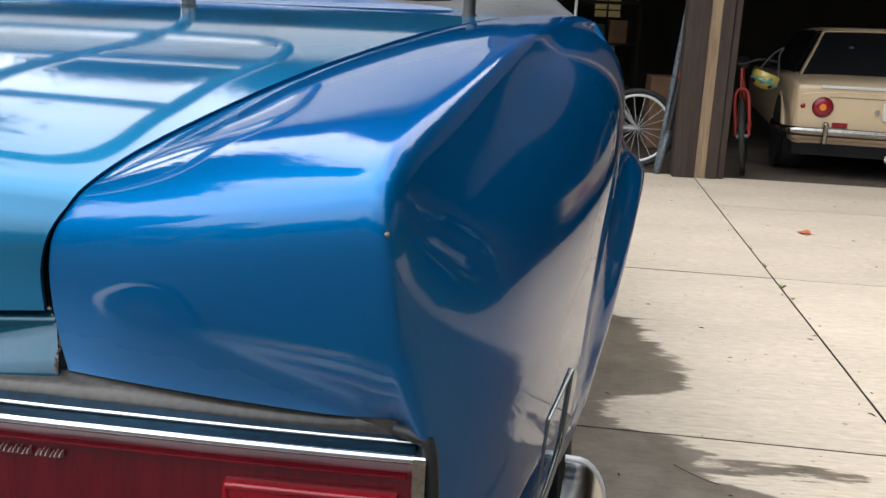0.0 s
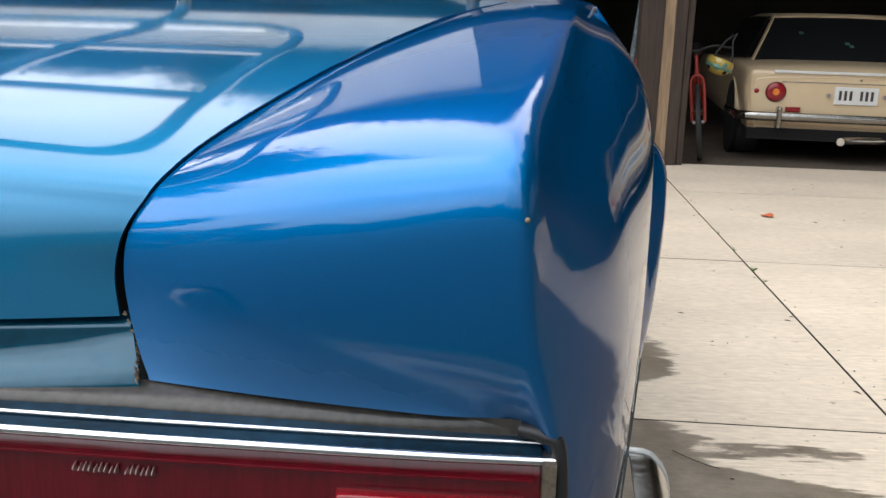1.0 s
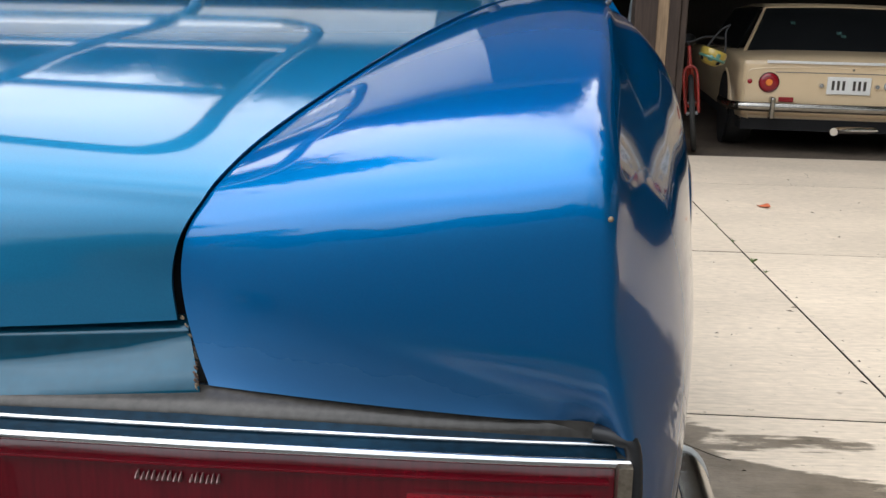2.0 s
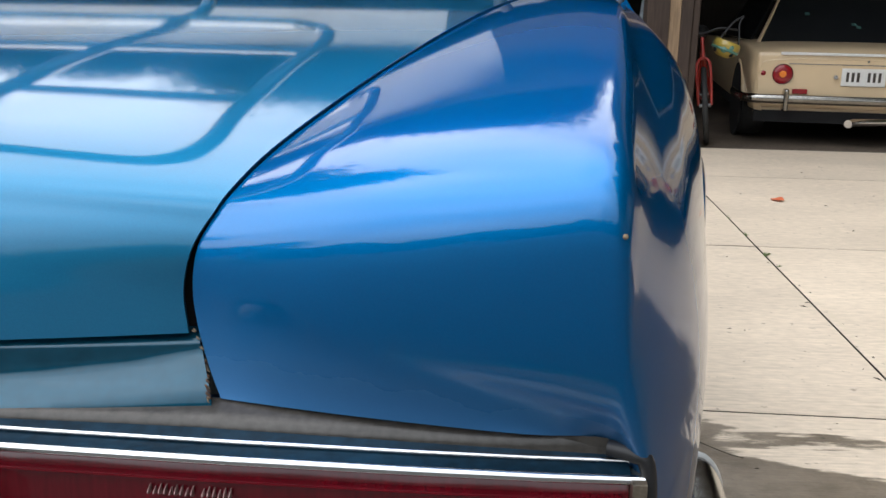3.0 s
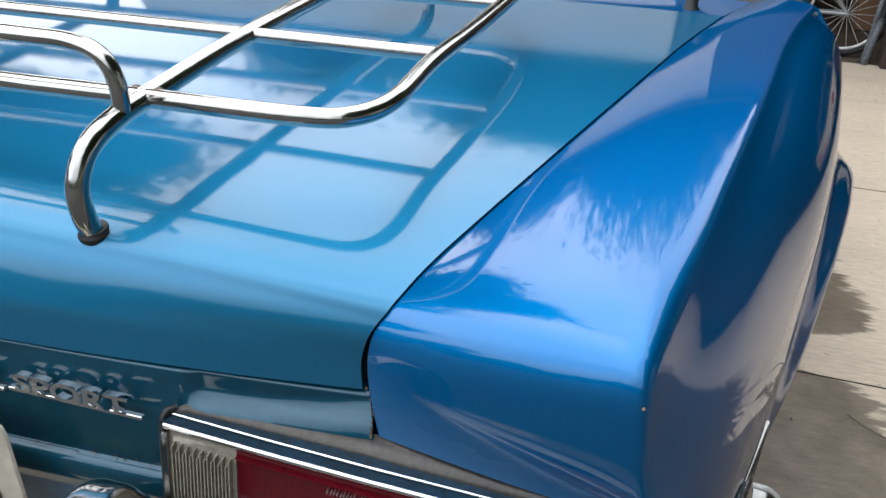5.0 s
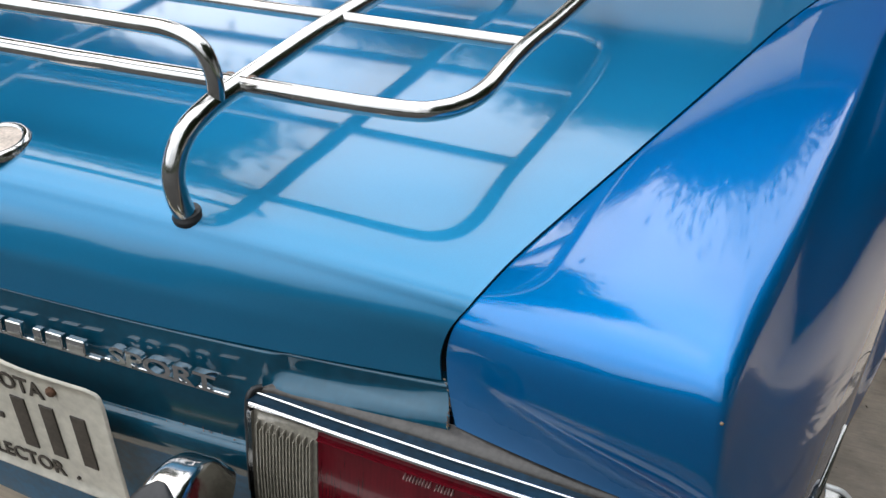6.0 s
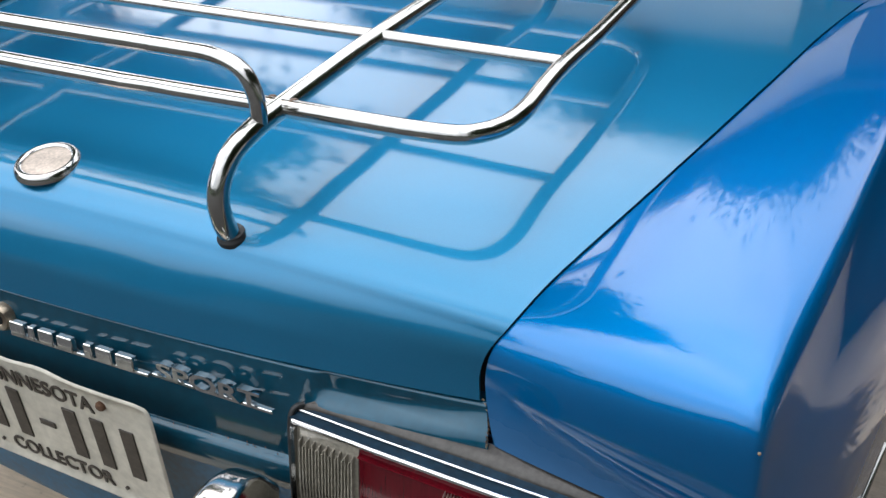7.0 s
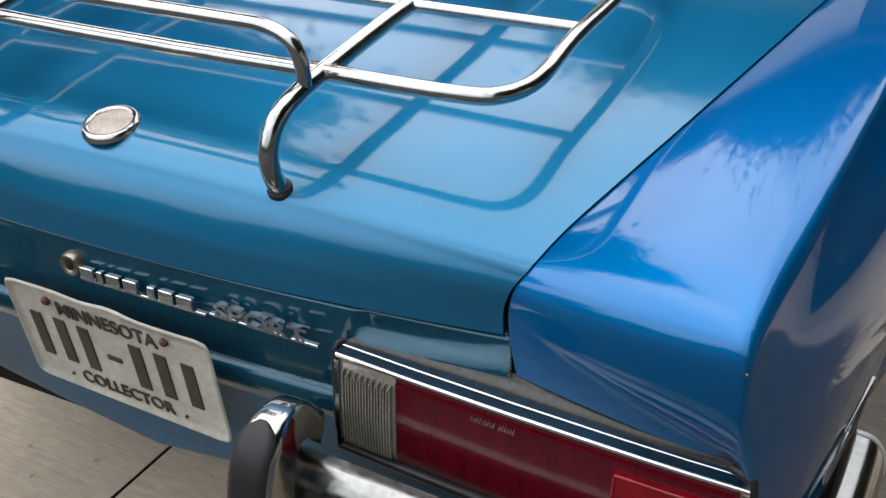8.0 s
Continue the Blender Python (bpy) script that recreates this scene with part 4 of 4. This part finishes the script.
    for wy, nm in ((0, "front_wheel"), (1.05, "rear_wheel")):
        w = part(nm, tube([(0, .32 * math.cos(a) + wy, .345 + .32 * math.sin(a)) for a in np.linspace(0, 2 * math.pi, 40, endpoint=False)], .024, 10, True), "tyre", b, "knobbly black tyre")
        part("wheel_rim", tube([(0, .285 * math.cos(a) + wy, .345 + .285 * math.sin(a)) for a in np.linspace(0, 2 * math.pi, 40, endpoint=False)], .013, 8, True), rim_mat, w)
        part("hub", lathe([(0, -.05), (.02, -.05), (.014, -.02), (.014, .02), (.02, .05), (0, .05)], 12, "x", (0, wy, .345)), "greyrod", w)
        for i in range(18):
            a = 2 * math.pi * i / 18
            part("spoke", tube([(.02 * (-1) ** i, wy, .345), (0, wy + .28 * math.cos(a), .345 + .28 * math.sin(a))], .0022, 4), "white", w)
    for p in ([(.055, 0, .345), (.06, .03, .60), (.05, .06, .72), (0, .07, .76), (-.05, .06, .72), (-.06, .03, .60), (-.055, 0, .345)],):
        part("fork", tube(spline(p, 3), .014, 8), frame_mat, b)
    for p in ([(0, .07, .74), (0, .12, .93)], [(0, .11, .90), (0, .66, .84)], [(0, .09, .80), (0, .58, .34)], [(0, .58, .34), (0, .68, .92)], [(.06, 1.05, .345), (0, .58, .34)], [(-.06, 1.05, .345), (0, .58, .34)], [(.06, 1.05, .345), (0, .66, .82)], [(-.06, 1.05, .345), (0, .66, .82)]):
        part("frame_tube", tube(p, .016, 8), frame_mat, b)
    part("handlebar", tube(spline([(-.30, .16, .97), (-.15, .10, 1.0), (0, .09, .97), (.15, .10, 1.0), (.30, .16, .97)], 4), .012, 8), "rubber", b)
    part("saddle", tube(spline([(0, .55, .95), (0, .68, .965), (0, .80, .97)], 4), [.02, .025, .03, .035, .04, .05, .06, .065, .06], 10), "rubber", b)
    return b


bicycle("red_bicycle", "red mountain bicycle standing in the garage beside the tan car", "redpaint", "rubber", pose(2.335, 6.15, 0, 0, -7, -13) @ Matrix.Scale(.79, 4))
bicycle("bicycle", "bicycle with white alloy rims leaning behind the garage post", "greyrod", "white", pose(.715, 6.20, 0, 0, 0, -90) @ Matrix.Scale(.82, 4))

helmet = thing("bicycle_helmet", "yellow and green painted bicycle helmet hanging from the handlebar", "helmet", pose(2.40, 6.10, .69, 0, 20, 0))
part("helmet_shell", lathe([(0, -.085), (.045, -.080), (.078, -.055), (.094, -.012), (.092, .02), (.085, .025), (.08, .0)], 24), "helmet", helmet)
part("helmet_stripe", tube([(.088 * math.cos(a), .088 * math.sin(a), -.035) for a in np.linspace(0, 2 * math.pi, 24, endpoint=False)], .010, 8, True), "helmet2", helmet, "green stripe")
for a, h, r in ((3.6, -.055, .018), (4.4, -.040, .022), (5.2, -.058, .016), (4.9, -.012, .018), (2.9, -.015, .02), (5.9, -.03, .02)):  # painted patches
    rr = .094 * math.cos(min(1.4, abs(h) / .09)) ** .5
    c = Vector((rr * math.cos(a), rr * math.sin(a), h))
    patch = part("painted_patch", lathe([(0, .003), (r * .7, .002), (r, -.003)], 12), "void" if h < -.05 else "helmet2", helmet)
    patch.matrix_basis = Matrix.Translation(c) @ c.normalized().to_track_quat("Z", "Y").to_matrix().to_4x4()
for k in (-1, 1):
    part("chin_strap", tube(spline([(.07 * k, -.03, .01), (.05 * k, -.02, .08), (.02 * k, .0, .16), (.03, .02, .22)], 4), .006, 6), "rubber", helmet, "black chin strap")

tagged(part("garden_pole", tube([(1.70, 6.06, 0), (1.726, 6.07, .012), (1.83, 6.04, 1.176), (1.88, 6.03, 1.75)], .022, 10), "pipe"), "long blue-grey pipe leaning on the post", "pipe")
handle = thing("garden_tool", "garden tool with black shaft and red collar leaning on the post", "tool")
part("shaft", tube([(1.765, 5.97, .30), (1.815, 5.98, .66)], .020, 10), "rubber", handle)
part("collar", tube([(1.8145, 5.98, .655), (1.820, 5.98, .70)], .023, 10), "redpaint", handle, "red collar")
part("lower_shaft", tube([(1.71, 5.96, 0), (1.765, 5.97, .30)], .023, 10), "pipe", handle, "grey lower shaft")
tagged(part("cardboard_box", box(1.80, 2.2, 7.4, 7.8, 0, .60, .006, 1), "box"), "brown cardboard box on the garage floor", "box")
tagged(part("green_bin", box(1.12, 1.36, 7.4, 7.7, 0, .56, .05, 3), "green"), "green plastic bin in the dark garage", "bin")

# ---- tan sedan in the garage ----
tan = thing("sedan", "tan vintage two-door sedan parked in the dark garage", "car", pose(3.365, 6.14, 0, 0, 0, -8))


def tan_sec(y):
    """Half outline of the body at y, from the middle of the deck down to the sill."""
    w = np.interp(y, [-.02, .03, .12, .4, 1.5, 3.6], [.70, .735, .75, .76, .765, .74])
    top = np.interp(y, [-.02, .0, .03, .10, .4, .8, 3.6], [.59, .628, .642, .662, .695, .70, .66])
    return [(0, y, top + .012), (w * .6, y, top + .008), (w * .9, y, top - .006), (w * .97, y, top - .03), (w * .99, y, top - .10), (w, y, .50), (w * .99, y, .42), (w * .97, y, .33), (w * .93, y, .24)]


for sx in (1, -1):
    ys = np.concatenate([[-.02, -.01, .0, .015, .03, .06, .10], np.linspace(.2, 3.6, 18)])
    part("body_side", shell([[(sx * a, b, c) for a, b, c in spline(tan_sec(y), 3)] for y in ys], .004, sx < 0), "tan", tan)
    part("rear_wheel", lathe([(0, -.08), (.16, -.08), (.25, -.085), (.27, -.05), (.27, .05), (.25, .085), (.16, .06), (0, .04)], 32, "x"), "tyre", tan, at=pose(sx * .655, .52, .27))
    part("wheel_arch", tube([(sx * .75, .52 + .29 * math.cos(a), .28 + .27 * math.sin(a)) for a in np.linspace(0, math.pi, 16)], .022, 8), "tan", tan)
    part("arch_well", lathe([(0, 0), (.28, 0), (.28, .02), (0, .02)], 28, "x", (sx * .758 - .01, .52, .27)), "void", tan)
    lamp = part("taillight", lathe([(0, -.012), (.03, -.014), (.05, -.012), (.062, -.006), (.066, .0), (.066, .02)], 28, "y", (sx * .535, -.022, .496)), "red_bright", tan, "round red taillight with amber centre")
    part("amber_lens", lathe([(0, -.022), (.022, -.02), (.026, -.01)], 20, "y", (sx * .535, -.022, .496)), "amber", lamp)
    part("lamp_rim", tube([(sx * .535 + .067 * math.cos(a), -.024, .496 + .067 * math.sin(a)) for a in np.linspace(0, 2 * math.pi, 28, endpoint=False)], .005, 8, True), "red_lens", lamp)
    part("side_marker", lathe([(0, -.012), (.015, -.01), (.02, 0)], 16, "y", (sx * .665, -.015, .50)), "red_bright", tan)
    part("reflector", box(sx * .41 - .05, sx * .41 + .05, -.035, -.015, .362, .396, .003, 1), "red_bright", tan)
    part("overrider", box(sx * .51 - .018, sx * .51 + .018, -.12, -.03, .245, .40, .015, 3), "dull_chrome", tan)
    part("plate_light", lathe([(0, -.03), (.014, -.03), (.018, -.02), (.018, 0)], 14, "y", (sx * .185, -.02, .485)), "chrome", tan)
part("rear_panel", box(-.72, .72, -.02, .05, .26, .65, .034, 4), "tan", tan)
# white stands in for the light that the chrome strip reflects
part("lid_strip", box(-.56, .56, -.038, -.018, .629, .648, .004, 2), "white", tan, "chrome strip on the lid edge, its bright reflection painted white")
part("panel_line", box(-.50, .50, -.023, -.018, .566, .572), "chrome", tan)
part("number_plate", box(-.145, .145, -.034, -.024, .425, .546, .003, 1), "white", tan, "white number plate with dark bars")
for i in range(7):
    if i != 3:
        part("digit_bar", box(-.115 + i * .035, -.097 + i * .035, -.0365, -.034, .455, .52), "plate_ink", tan)
part("roundel", lathe([(0, -.012), (.03, -.012), (.034, -.006), (.034, 0)], 20, "y", (.266, -.022, .49)), "greyrod", tan)
part("lock", lathe([(0, -.012), (.008, -.012), (.01, 0)], 12, "y", (.02, -.022, .595)), "chrome", tan)
bpt = spline([(-.79, .5, .33), (-.785, .1, .33), (-.72, -.06, .33), (-.4, -.085, .33), (0, -.09, .33), (.4, -.085, .33), (.72, -.06, .33), (.785, .1, .33), (.79, .5, .33)], 6)
part("bumper", sweep(bpt, [(0, .03), (.015, .028), (.024, .01), (.024, -.012), (.015, -.03), (0, -.034)]), "dull_chrome", tan, "chrome rear bumper")
part("valance", box(-.70, .70, .03, .07, .20, .29, .015, 2), "tan", tan)
part("exhaust", tube([(-.085, -.12, .175), (-.05, -.06, .178), (.10, .0, .18), (.6, .1, .19)], .028, 14), "chrome", tan, "round exhaust silencer tip")
cab = []
for y, z in ((.42, .70), (.52, .80), (.64, .92), (.755, 1.015), (.80, 1.038), (1.5, 1.05), (2.2, 1.02), (2.6, .86), (2.85, .70)):
    w = np.interp(z, [.70, 1.04], [.665, .48])
    cab.append([(-w, y + .05, z - .02)] + [(x * w, y - .03 * (1 - x * x), z + .012 * (1 - x * x)) for x in np.linspace(-.975, .975, 9)] + [(w, y + .05, z - .02)])
part("roof", shell([spline(r, 2) for r in np.array(cab)[3:7]], .02, True), "tan", tan)
wins = np.array(cab)[:4]
part("rear_window", shell([spline(r, 2)[2:-2] + np.array((0, .012, 0)) for r in wins], .006, True), "glass", tan, "dark rear window with stickers")
for x0, x1 in ((0, 3), (-4, None)):
    part("pillar", shell([spline(r, 2)[x0:x1] for r in wins], .02, True), "tan", tan)
for sx in (1, -1):
    part("side_window", shell([[(sx * np.interp(z, [.70, 1.04], [.665, .48]), y, z) for y in np.linspace(.75 + (z - .7) * .7, 2.5 - (z - .7) * .6, 6)] for z in (.70, .86, 1.02)], .01, sx > 0), "glass", tan)
for x, y, z in ((-.30, .575, .905), (.02, .495, .835), (.05, .478, .815)):
    part("sticker", box(x - .016, x + .016, .0, .003, -.012, .012), "sticker", tan, "small faded teal window sticker", at=pose(0, y, z, -42, 0, 0))
part("underside", box(-.70, .70, .0, 3.5, .16, .24), "void", tan)


# ---- trees ----
def tree(height, spread, seed, leaves, small=.07, big=.15):
    rnd = random.Random(seed)
    t = thing("tree", "tall leafy deciduous tree beyond the driveway, out of view", "tree", group="trees round the driveway")
    tv, tf = [], []

    def limb(a, b, r0, r1):
        mid = (Vector(a) + Vector(b)) / 2 + Vector((rnd.uniform(-.2, .2), rnd.uniform(-.2, .2), 0)) * (Vector(b) - Vector(a)).length * .3
        p = spline([a, mid, b], 4)
        v, f = tube(p, list(np.linspace(r0, r1, len(p))), 8)
        o = len(tv)
        tv.extend(v)
        tf.extend([tuple(i + o for i in q) for q in f])
    limb((0, 0, -.1), (rnd.uniform(-.3, .3), rnd.uniform(-.3, .3), height * .62), height * .03, height * .014)
    tips = []
    for i in range(16):
        h = height * rnd.uniform(.28, .62)
        a = rnd.uniform(0, 2 * math.pi)
        rr = spread * rnd.uniform(.45, 1.0)
        e = (rr * math.cos(a), rr * math.sin(a), h + height * rnd.uniform(.10, .38))
        limb((0, 0, h), e, height * .011, height * .003)
        tips.append(Vector(e))
        tips.append(Vector(e) * .65 + Vector((0, 0, h * .4)))
    tips.append(Vector((0, 0, height * .9)))
    part("trunk", (tv, tf), "bark", t)
    n = leaves
    cen = np.array([rnd.choice(tips) for _ in range(n)], dtype=float)
    rs = np.random.RandomState(seed)
    cen += rs.normal(0, spread * .17, (n, 3))
    size = rs.uniform(small, big, (n, 1)) * height / 9
    d1 = rs.normal(0, 1, (n, 3))
    d1 /= np.linalg.norm(d1, axis=1, keepdims=True)
    d2 = np.cross(d1, rs.normal(0, 1, (n, 3)))
    d2 /= np.linalg.norm(d2, axis=1, keepdims=True)
    v = np.stack([cen - d1 * size, cen + d2 * size * .5, cen + d1 * size, cen - d2 * size * .5], 1).reshape(-1, 3)
    f = [(4 * i, 4 * i + 1, 4 * i + 2, 4 * i + 3) for i in range(n)]
    part("crown", (v, f, False), "leaf", t)
    return t


t1 = tree(12.5, 4.0, 3, 110000)
t1.matrix_basis = pose(-9.0, 5.2, 0, 0, 0, 30) @ Matrix.Scale(.88, 4)
t2 = tree(9.5, 3.2, 8, 210000, .045, .10)
t2.matrix_basis = pose(-1.3, 17.5, 0) @ Matrix.Scale(1.34, 4)
# trees towards +x are added unseen, sized to keep sky light off the car's side
PLACES = [(1, -12.5, 8.0, .9), (2, -6.3, 17.0, 1.05), (2, 8.8, -1.8, 1.35), (1, 9.5, -5.5, .9), (1, 10.0, 8.0, 1.0), (2, 9.0, 3.6, 1.4), (2, 7.5, 13.5, .95), (1, 13.5, 14, .8), (2, 11, 7, .9), (1, 11.5, 0, .85), (2, 11.5, -6, .6), (1, -13.5, -2, .5)]
for i, (k, x, y, s) in enumerate(PLACES):
    c = copy_thing(t1 if k == 1 else t2, pose(x, y, 0, 0, 0, 77 * i))
    c.scale = (s, s, s)
# unseen hedge, added to block low sky light; its height differs by side
hv, hf = [], []
rs = np.random.RandomState(5)
line = spline([(14, 16, 0), (13.5, 8, 0), (13, -4, 0), (11, -12, 0), (4, -14, 0), (-5, -14, 0), (-12, -12, 0), (-15, -3, 0), (-15, 10, 0)], 40)
n = 38000
c = line[rs.randint(0, len(line), n)] + rs.normal(0, .45, (n, 3)) * np.array((1, 1, 0))
c[:, 2] = np.where(c[:, 0] > 9, 8.0, np.where(c[:, 1] < -8, 2.4, 3.6)) * rs.uniform(0, 1, n) ** .8 + .35 * np.sin(c[:, 0] * 1.7) + .35 * np.sin(c[:, 1] * 2.3)
d1 = rs.normal(0, 1, (n, 3))
d1 /= np.linalg.norm(d1, axis=1, keepdims=True)
d2 = np.cross(d1, rs.normal(0, 1, (n, 3)))
d2 /= np.linalg.norm(d2, axis=1, keepdims=True)
q = rs.uniform(.12, .28, (n, 1))
hv = np.stack([c - d1 * q, c + d2 * q * .6, c + d1 * q, c - d2 * q * .6], 1).reshape(-1, 3)
tagged(part("hedge", (hv, [(4 * i, 4 * i + 1, 4 * i + 2, 4 * i + 3) for i in range(n)], False), "leaf"), "dark green hedge added round the yard, out of view, to block low sky", "hedge", kind="stuff")


# ---- small things on the driveway ----
def weed(x, y, seed, n=14, h=.05):
    rnd = random.Random(seed)
    v, f = [], []
    for i in range(n):
        a, l = rnd.uniform(0, 6.28), h * rnd.uniform(.5, 1.1)
        c, sn = math.cos(a), math.sin(a)
        w = .003
        o = len(v)
        lean = rnd.uniform(.3, 1.2)
        v += [(-sn * w, c * w, 0), (sn * w, -c * w, 0), (c * l * lean * .5 + sn * w, sn * l * lean * .5 - c * w, l * .7), (c * l * lean, sn * l * lean, l * .8)]
        f += [(o, o + 1, o + 2), (o, o + 2, o + 3)]
    return tagged(part("weed", (v, f, False), "weed", at=pose(x, y, -.004)), "small green weed growing in a driveway joint", "weed", "weeds in the joints")


for k, (x, y, h) in enumerate(((1.826, 3.08, .026), (1.832, 2.93, .014), (1.845, 3.42, .014), (1.79, 1.60, .018), (1.862, 3.75, .012))):
    weed(x, y, 20 + k, 12, h)
tagged(part("fallen_leaf", shell([[(.05 * (a - .5) * (1 - (2 * b - 1) ** 2 * .7), .07 * (b - .5), .006 + .010 * math.sin(4 * b) * a) for a in np.linspace(0, 1, 5)] for b in np.linspace(0, 1, 7)], .0008), "leaf_red", at=pose(2.216, 4.18, .002, 0, 0, 40)),
       "small orange-red fallen leaf on the concrete", "leaf")
tagged(part("twig", tube(spline([(1.18, 1.45, .004), (1.20, 1.415, .008), (1.235, 1.385, .006), (1.265, 1.37, .004)], 5), .0011, 5), "dirt"), "thin dark twig lying on the concrete", "twig")
rnd = random.Random(4)
dv, df = [], []
for i in range(150):
    x, y = rnd.uniform(.9, 3.6), rnd.uniform(1.1, 5.6)
    if rnd.random() < .3:
        x = 1.69 + .045 * y + rnd.uniform(-.04, .04)
    r = rnd.uniform(.0012, .0038)
    a = rnd.uniform(0, 3.14)
    o = len(dv)
    l = r * rnd.uniform(1, 4)
    for p in ((-l, -r * .4, 0), (l, -r * .4, 0), (l, r * .4, 0), (-l, r * .4, 0), (0, 0, r)):
        dv.append((x + p[0] * math.cos(a) - p[1] * math.sin(a), y + p[0] * math.sin(a) + p[1] * math.cos(a), p[2] + .0005))
    df += [(o, o + 1, o + 4), (o + 1, o + 2, o + 4), (o + 2, o + 3, o + 4), (o + 3, o, o + 4)]
tagged(part("debris", (dv, df, False), "dirt"), "bits of dry leaf and dirt on the concrete", "debris", kind="stuff")

# rust and filler in the car's seams
rnd = random.Random(9)


def flakes(path, count, spread, size, mat, label, normal=(0, -1, .2)):
    nrm = Vector(normal).normalized()
    v, f = [], []
    p = spline(path, 12)
    for i in range(count):
        c = Vector(p[rnd.randrange(len(p))]) + Vector((rnd.uniform(-1, 1) * spread, 0, rnd.uniform(-1, 1) * spread)) + nrm * .0006
        a = nrm.orthogonal().normalized()
        b = nrm.cross(a)
        o = len(v)
        k = rnd.randrange(5, 8)
        v.append(c + nrm * .0006)
        for j in range(k):
            t = 6.283 * j / k
            r = size * rnd.uniform(.4, 1.2)
            v.append(c + a * math.cos(t) * r * .8 + b * math.sin(t) * r * 1.8)
        f += [(o, o + 1 + j, o + 1 + (j + 1) % k) for j in range(k)]
    return tagged(part("seam_rust", (v, f, False), mat, car, label), label, kind="stuff")


def seam(xs, zs):
    """Places on the tail panel."""
    out = []
    for x, z in zip(xs, zs):
        q = min((tail_point(x, p) for p in tail), key=lambda v: abs(v[2] - z))
        out.append((q[0], q[1] - .0008, q[2]))
    return out


flakes(seam((.40, .44, .47, .505), (.747, .748, .749, .750)), 90, .0006, .0012, "rust", "rusty lid seam")
flakes([(.504, .039, .757), (.510, .0375, .738), (.516, .020, .722)], 30, .0008, .0008, "primer", "cracked filler in the seam")
flakes([(.510, .0375, .738), (.516, .020, .722)], 16, .0008, .0010, "rust", "rusty seam")
flakes([(.17, .0155, .6375), (.24, .0175, .6375), (.31, .0205, .6375)], 12, .0025, .0009, "rust", "rust spots on the ledge", (0, -.6, .8))


# ---- clutter at the back of the garage ----
shelf = thing("storage_shelf", "dark wooden shelf full of boxes at the back of the garage", "shelf", pose(.6, 9.6, 0))
for z in (.35, .80, 1.22):
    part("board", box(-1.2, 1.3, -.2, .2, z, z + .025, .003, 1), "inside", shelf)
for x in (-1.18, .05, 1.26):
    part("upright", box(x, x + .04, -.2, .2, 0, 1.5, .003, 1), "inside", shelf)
rnd = random.Random(12)
for z in (.375, .825):
    x = -1.1
    while x < 1.1:
        w, h = rnd.uniform(.12, .3), rnd.uniform(.12, .34)
        b = part("storage_box", box(x, x + w, -.15, .12, z, z + h, .006, 1), rnd.choice(["box", "warm", "green", "greyrod", "box"]))
        b.matrix_basis = pose(.6, 9.6, 0)
        tagged(b, "small storage box standing on the garage shelf", "box", "boxes on the garage shelf")
        x += w + rnd.uniform(.02, .12)
tagged(part("white_pole", tube([(1.10, 6.9, 0), (1.12, 6.95, 1.6)], .012, 8), "white"), "thin white pole standing in the garage", "pole")


# ---- wear on the paint ----
def lid_at(x, y):
    """Height of the lid at a place."""
    ks = np.array([lid_point(k, x / np.interp(y, lid_edge[:, 1], lid_edge[:, 0])) for k in range(20, len(lid_edge))])
    return float(np.interp(y, ks[:, 1], ks[:, 2]))


rnd = random.Random(31)
sv, sf = [], []
for x0, y0, dx, dy, w in ((.34, .075, .035, .030, .0006), (.30, .090, .018, .004, .0005), (-.02, .13, .16, -.035, .0005), (.10, .12, .10, -.03, .0004), (-.16, .22, .09, .05, .0005),
                          (.36, .20, .03, .06, .0004), (.05, .30, .07, .012, .0004), (.40, .42, .04, .05, .0004), (-.30, .12, .12, -.02, .0004)):
    n = 14
    o = len(sv)
    for i in range(n):
        t = i / (n - 1)
        x, y = x0 + dx * t, y0 + dy * t + .002 * math.sin(5 * t)
        z = lid_at(x, y) + .00035
        ln = math.hypot(dx, dy)
        ww = w * math.sin(math.pi * (t * .96 + .02)) * rnd.uniform(.3, 1)
        sv += [(x - dy / ln * ww, y + dx / ln * ww, z), (x + dy / ln * ww, y - dx / ln * ww, z)]
    sf += [(o + 2 * i, o + 2 * i + 1, o + 2 * i + 3, o + 2 * i + 2) for i in range(n - 1)]
tagged(part("scratches", (sv, sf, False), "scratch", lid), "fine pale scratches in the paint", kind="stuff")

fg = fender_grid(1)
pv, pf = [], []
for i in range(46):
    k, c = rnd.randrange(2, len(fg) - 3), rnd.randrange(1, 30)
    if i < 8:
        k, c = rnd.randrange(3, 16), rnd.randrange(1, 14)
    p, a, b = Vector(fg[k, c]), Vector(fg[k + 1, c] - fg[k, c]), Vector(fg[k, c + 1] - fg[k, c])
    if a.length < 1e-6 or b.length < 1e-6:
        continue
    p = p + a * rnd.random() + b * rnd.random()
    nr = b.cross(a).normalized()
    a.normalize()
    b = nr.cross(a)
    r = rnd.uniform(.0003, .0009)
    o = len(pv)
    pv.append(p + nr * .0007)
    for j in range(6):
        t = j * math.pi / 3
        rr = r * rnd.uniform(.6, 1.4)
        pv.append(p + nr * .0002 + a * math.cos(t) * rr + b * math.sin(t) * rr)
    pf += [(o, o + 1 + j, o + 1 + (j + 1) % 6) for j in range(6)]
tagged(part("specks", (pv, pf, False), "speck", car), "tiny pale chips and specks", kind="stuff")
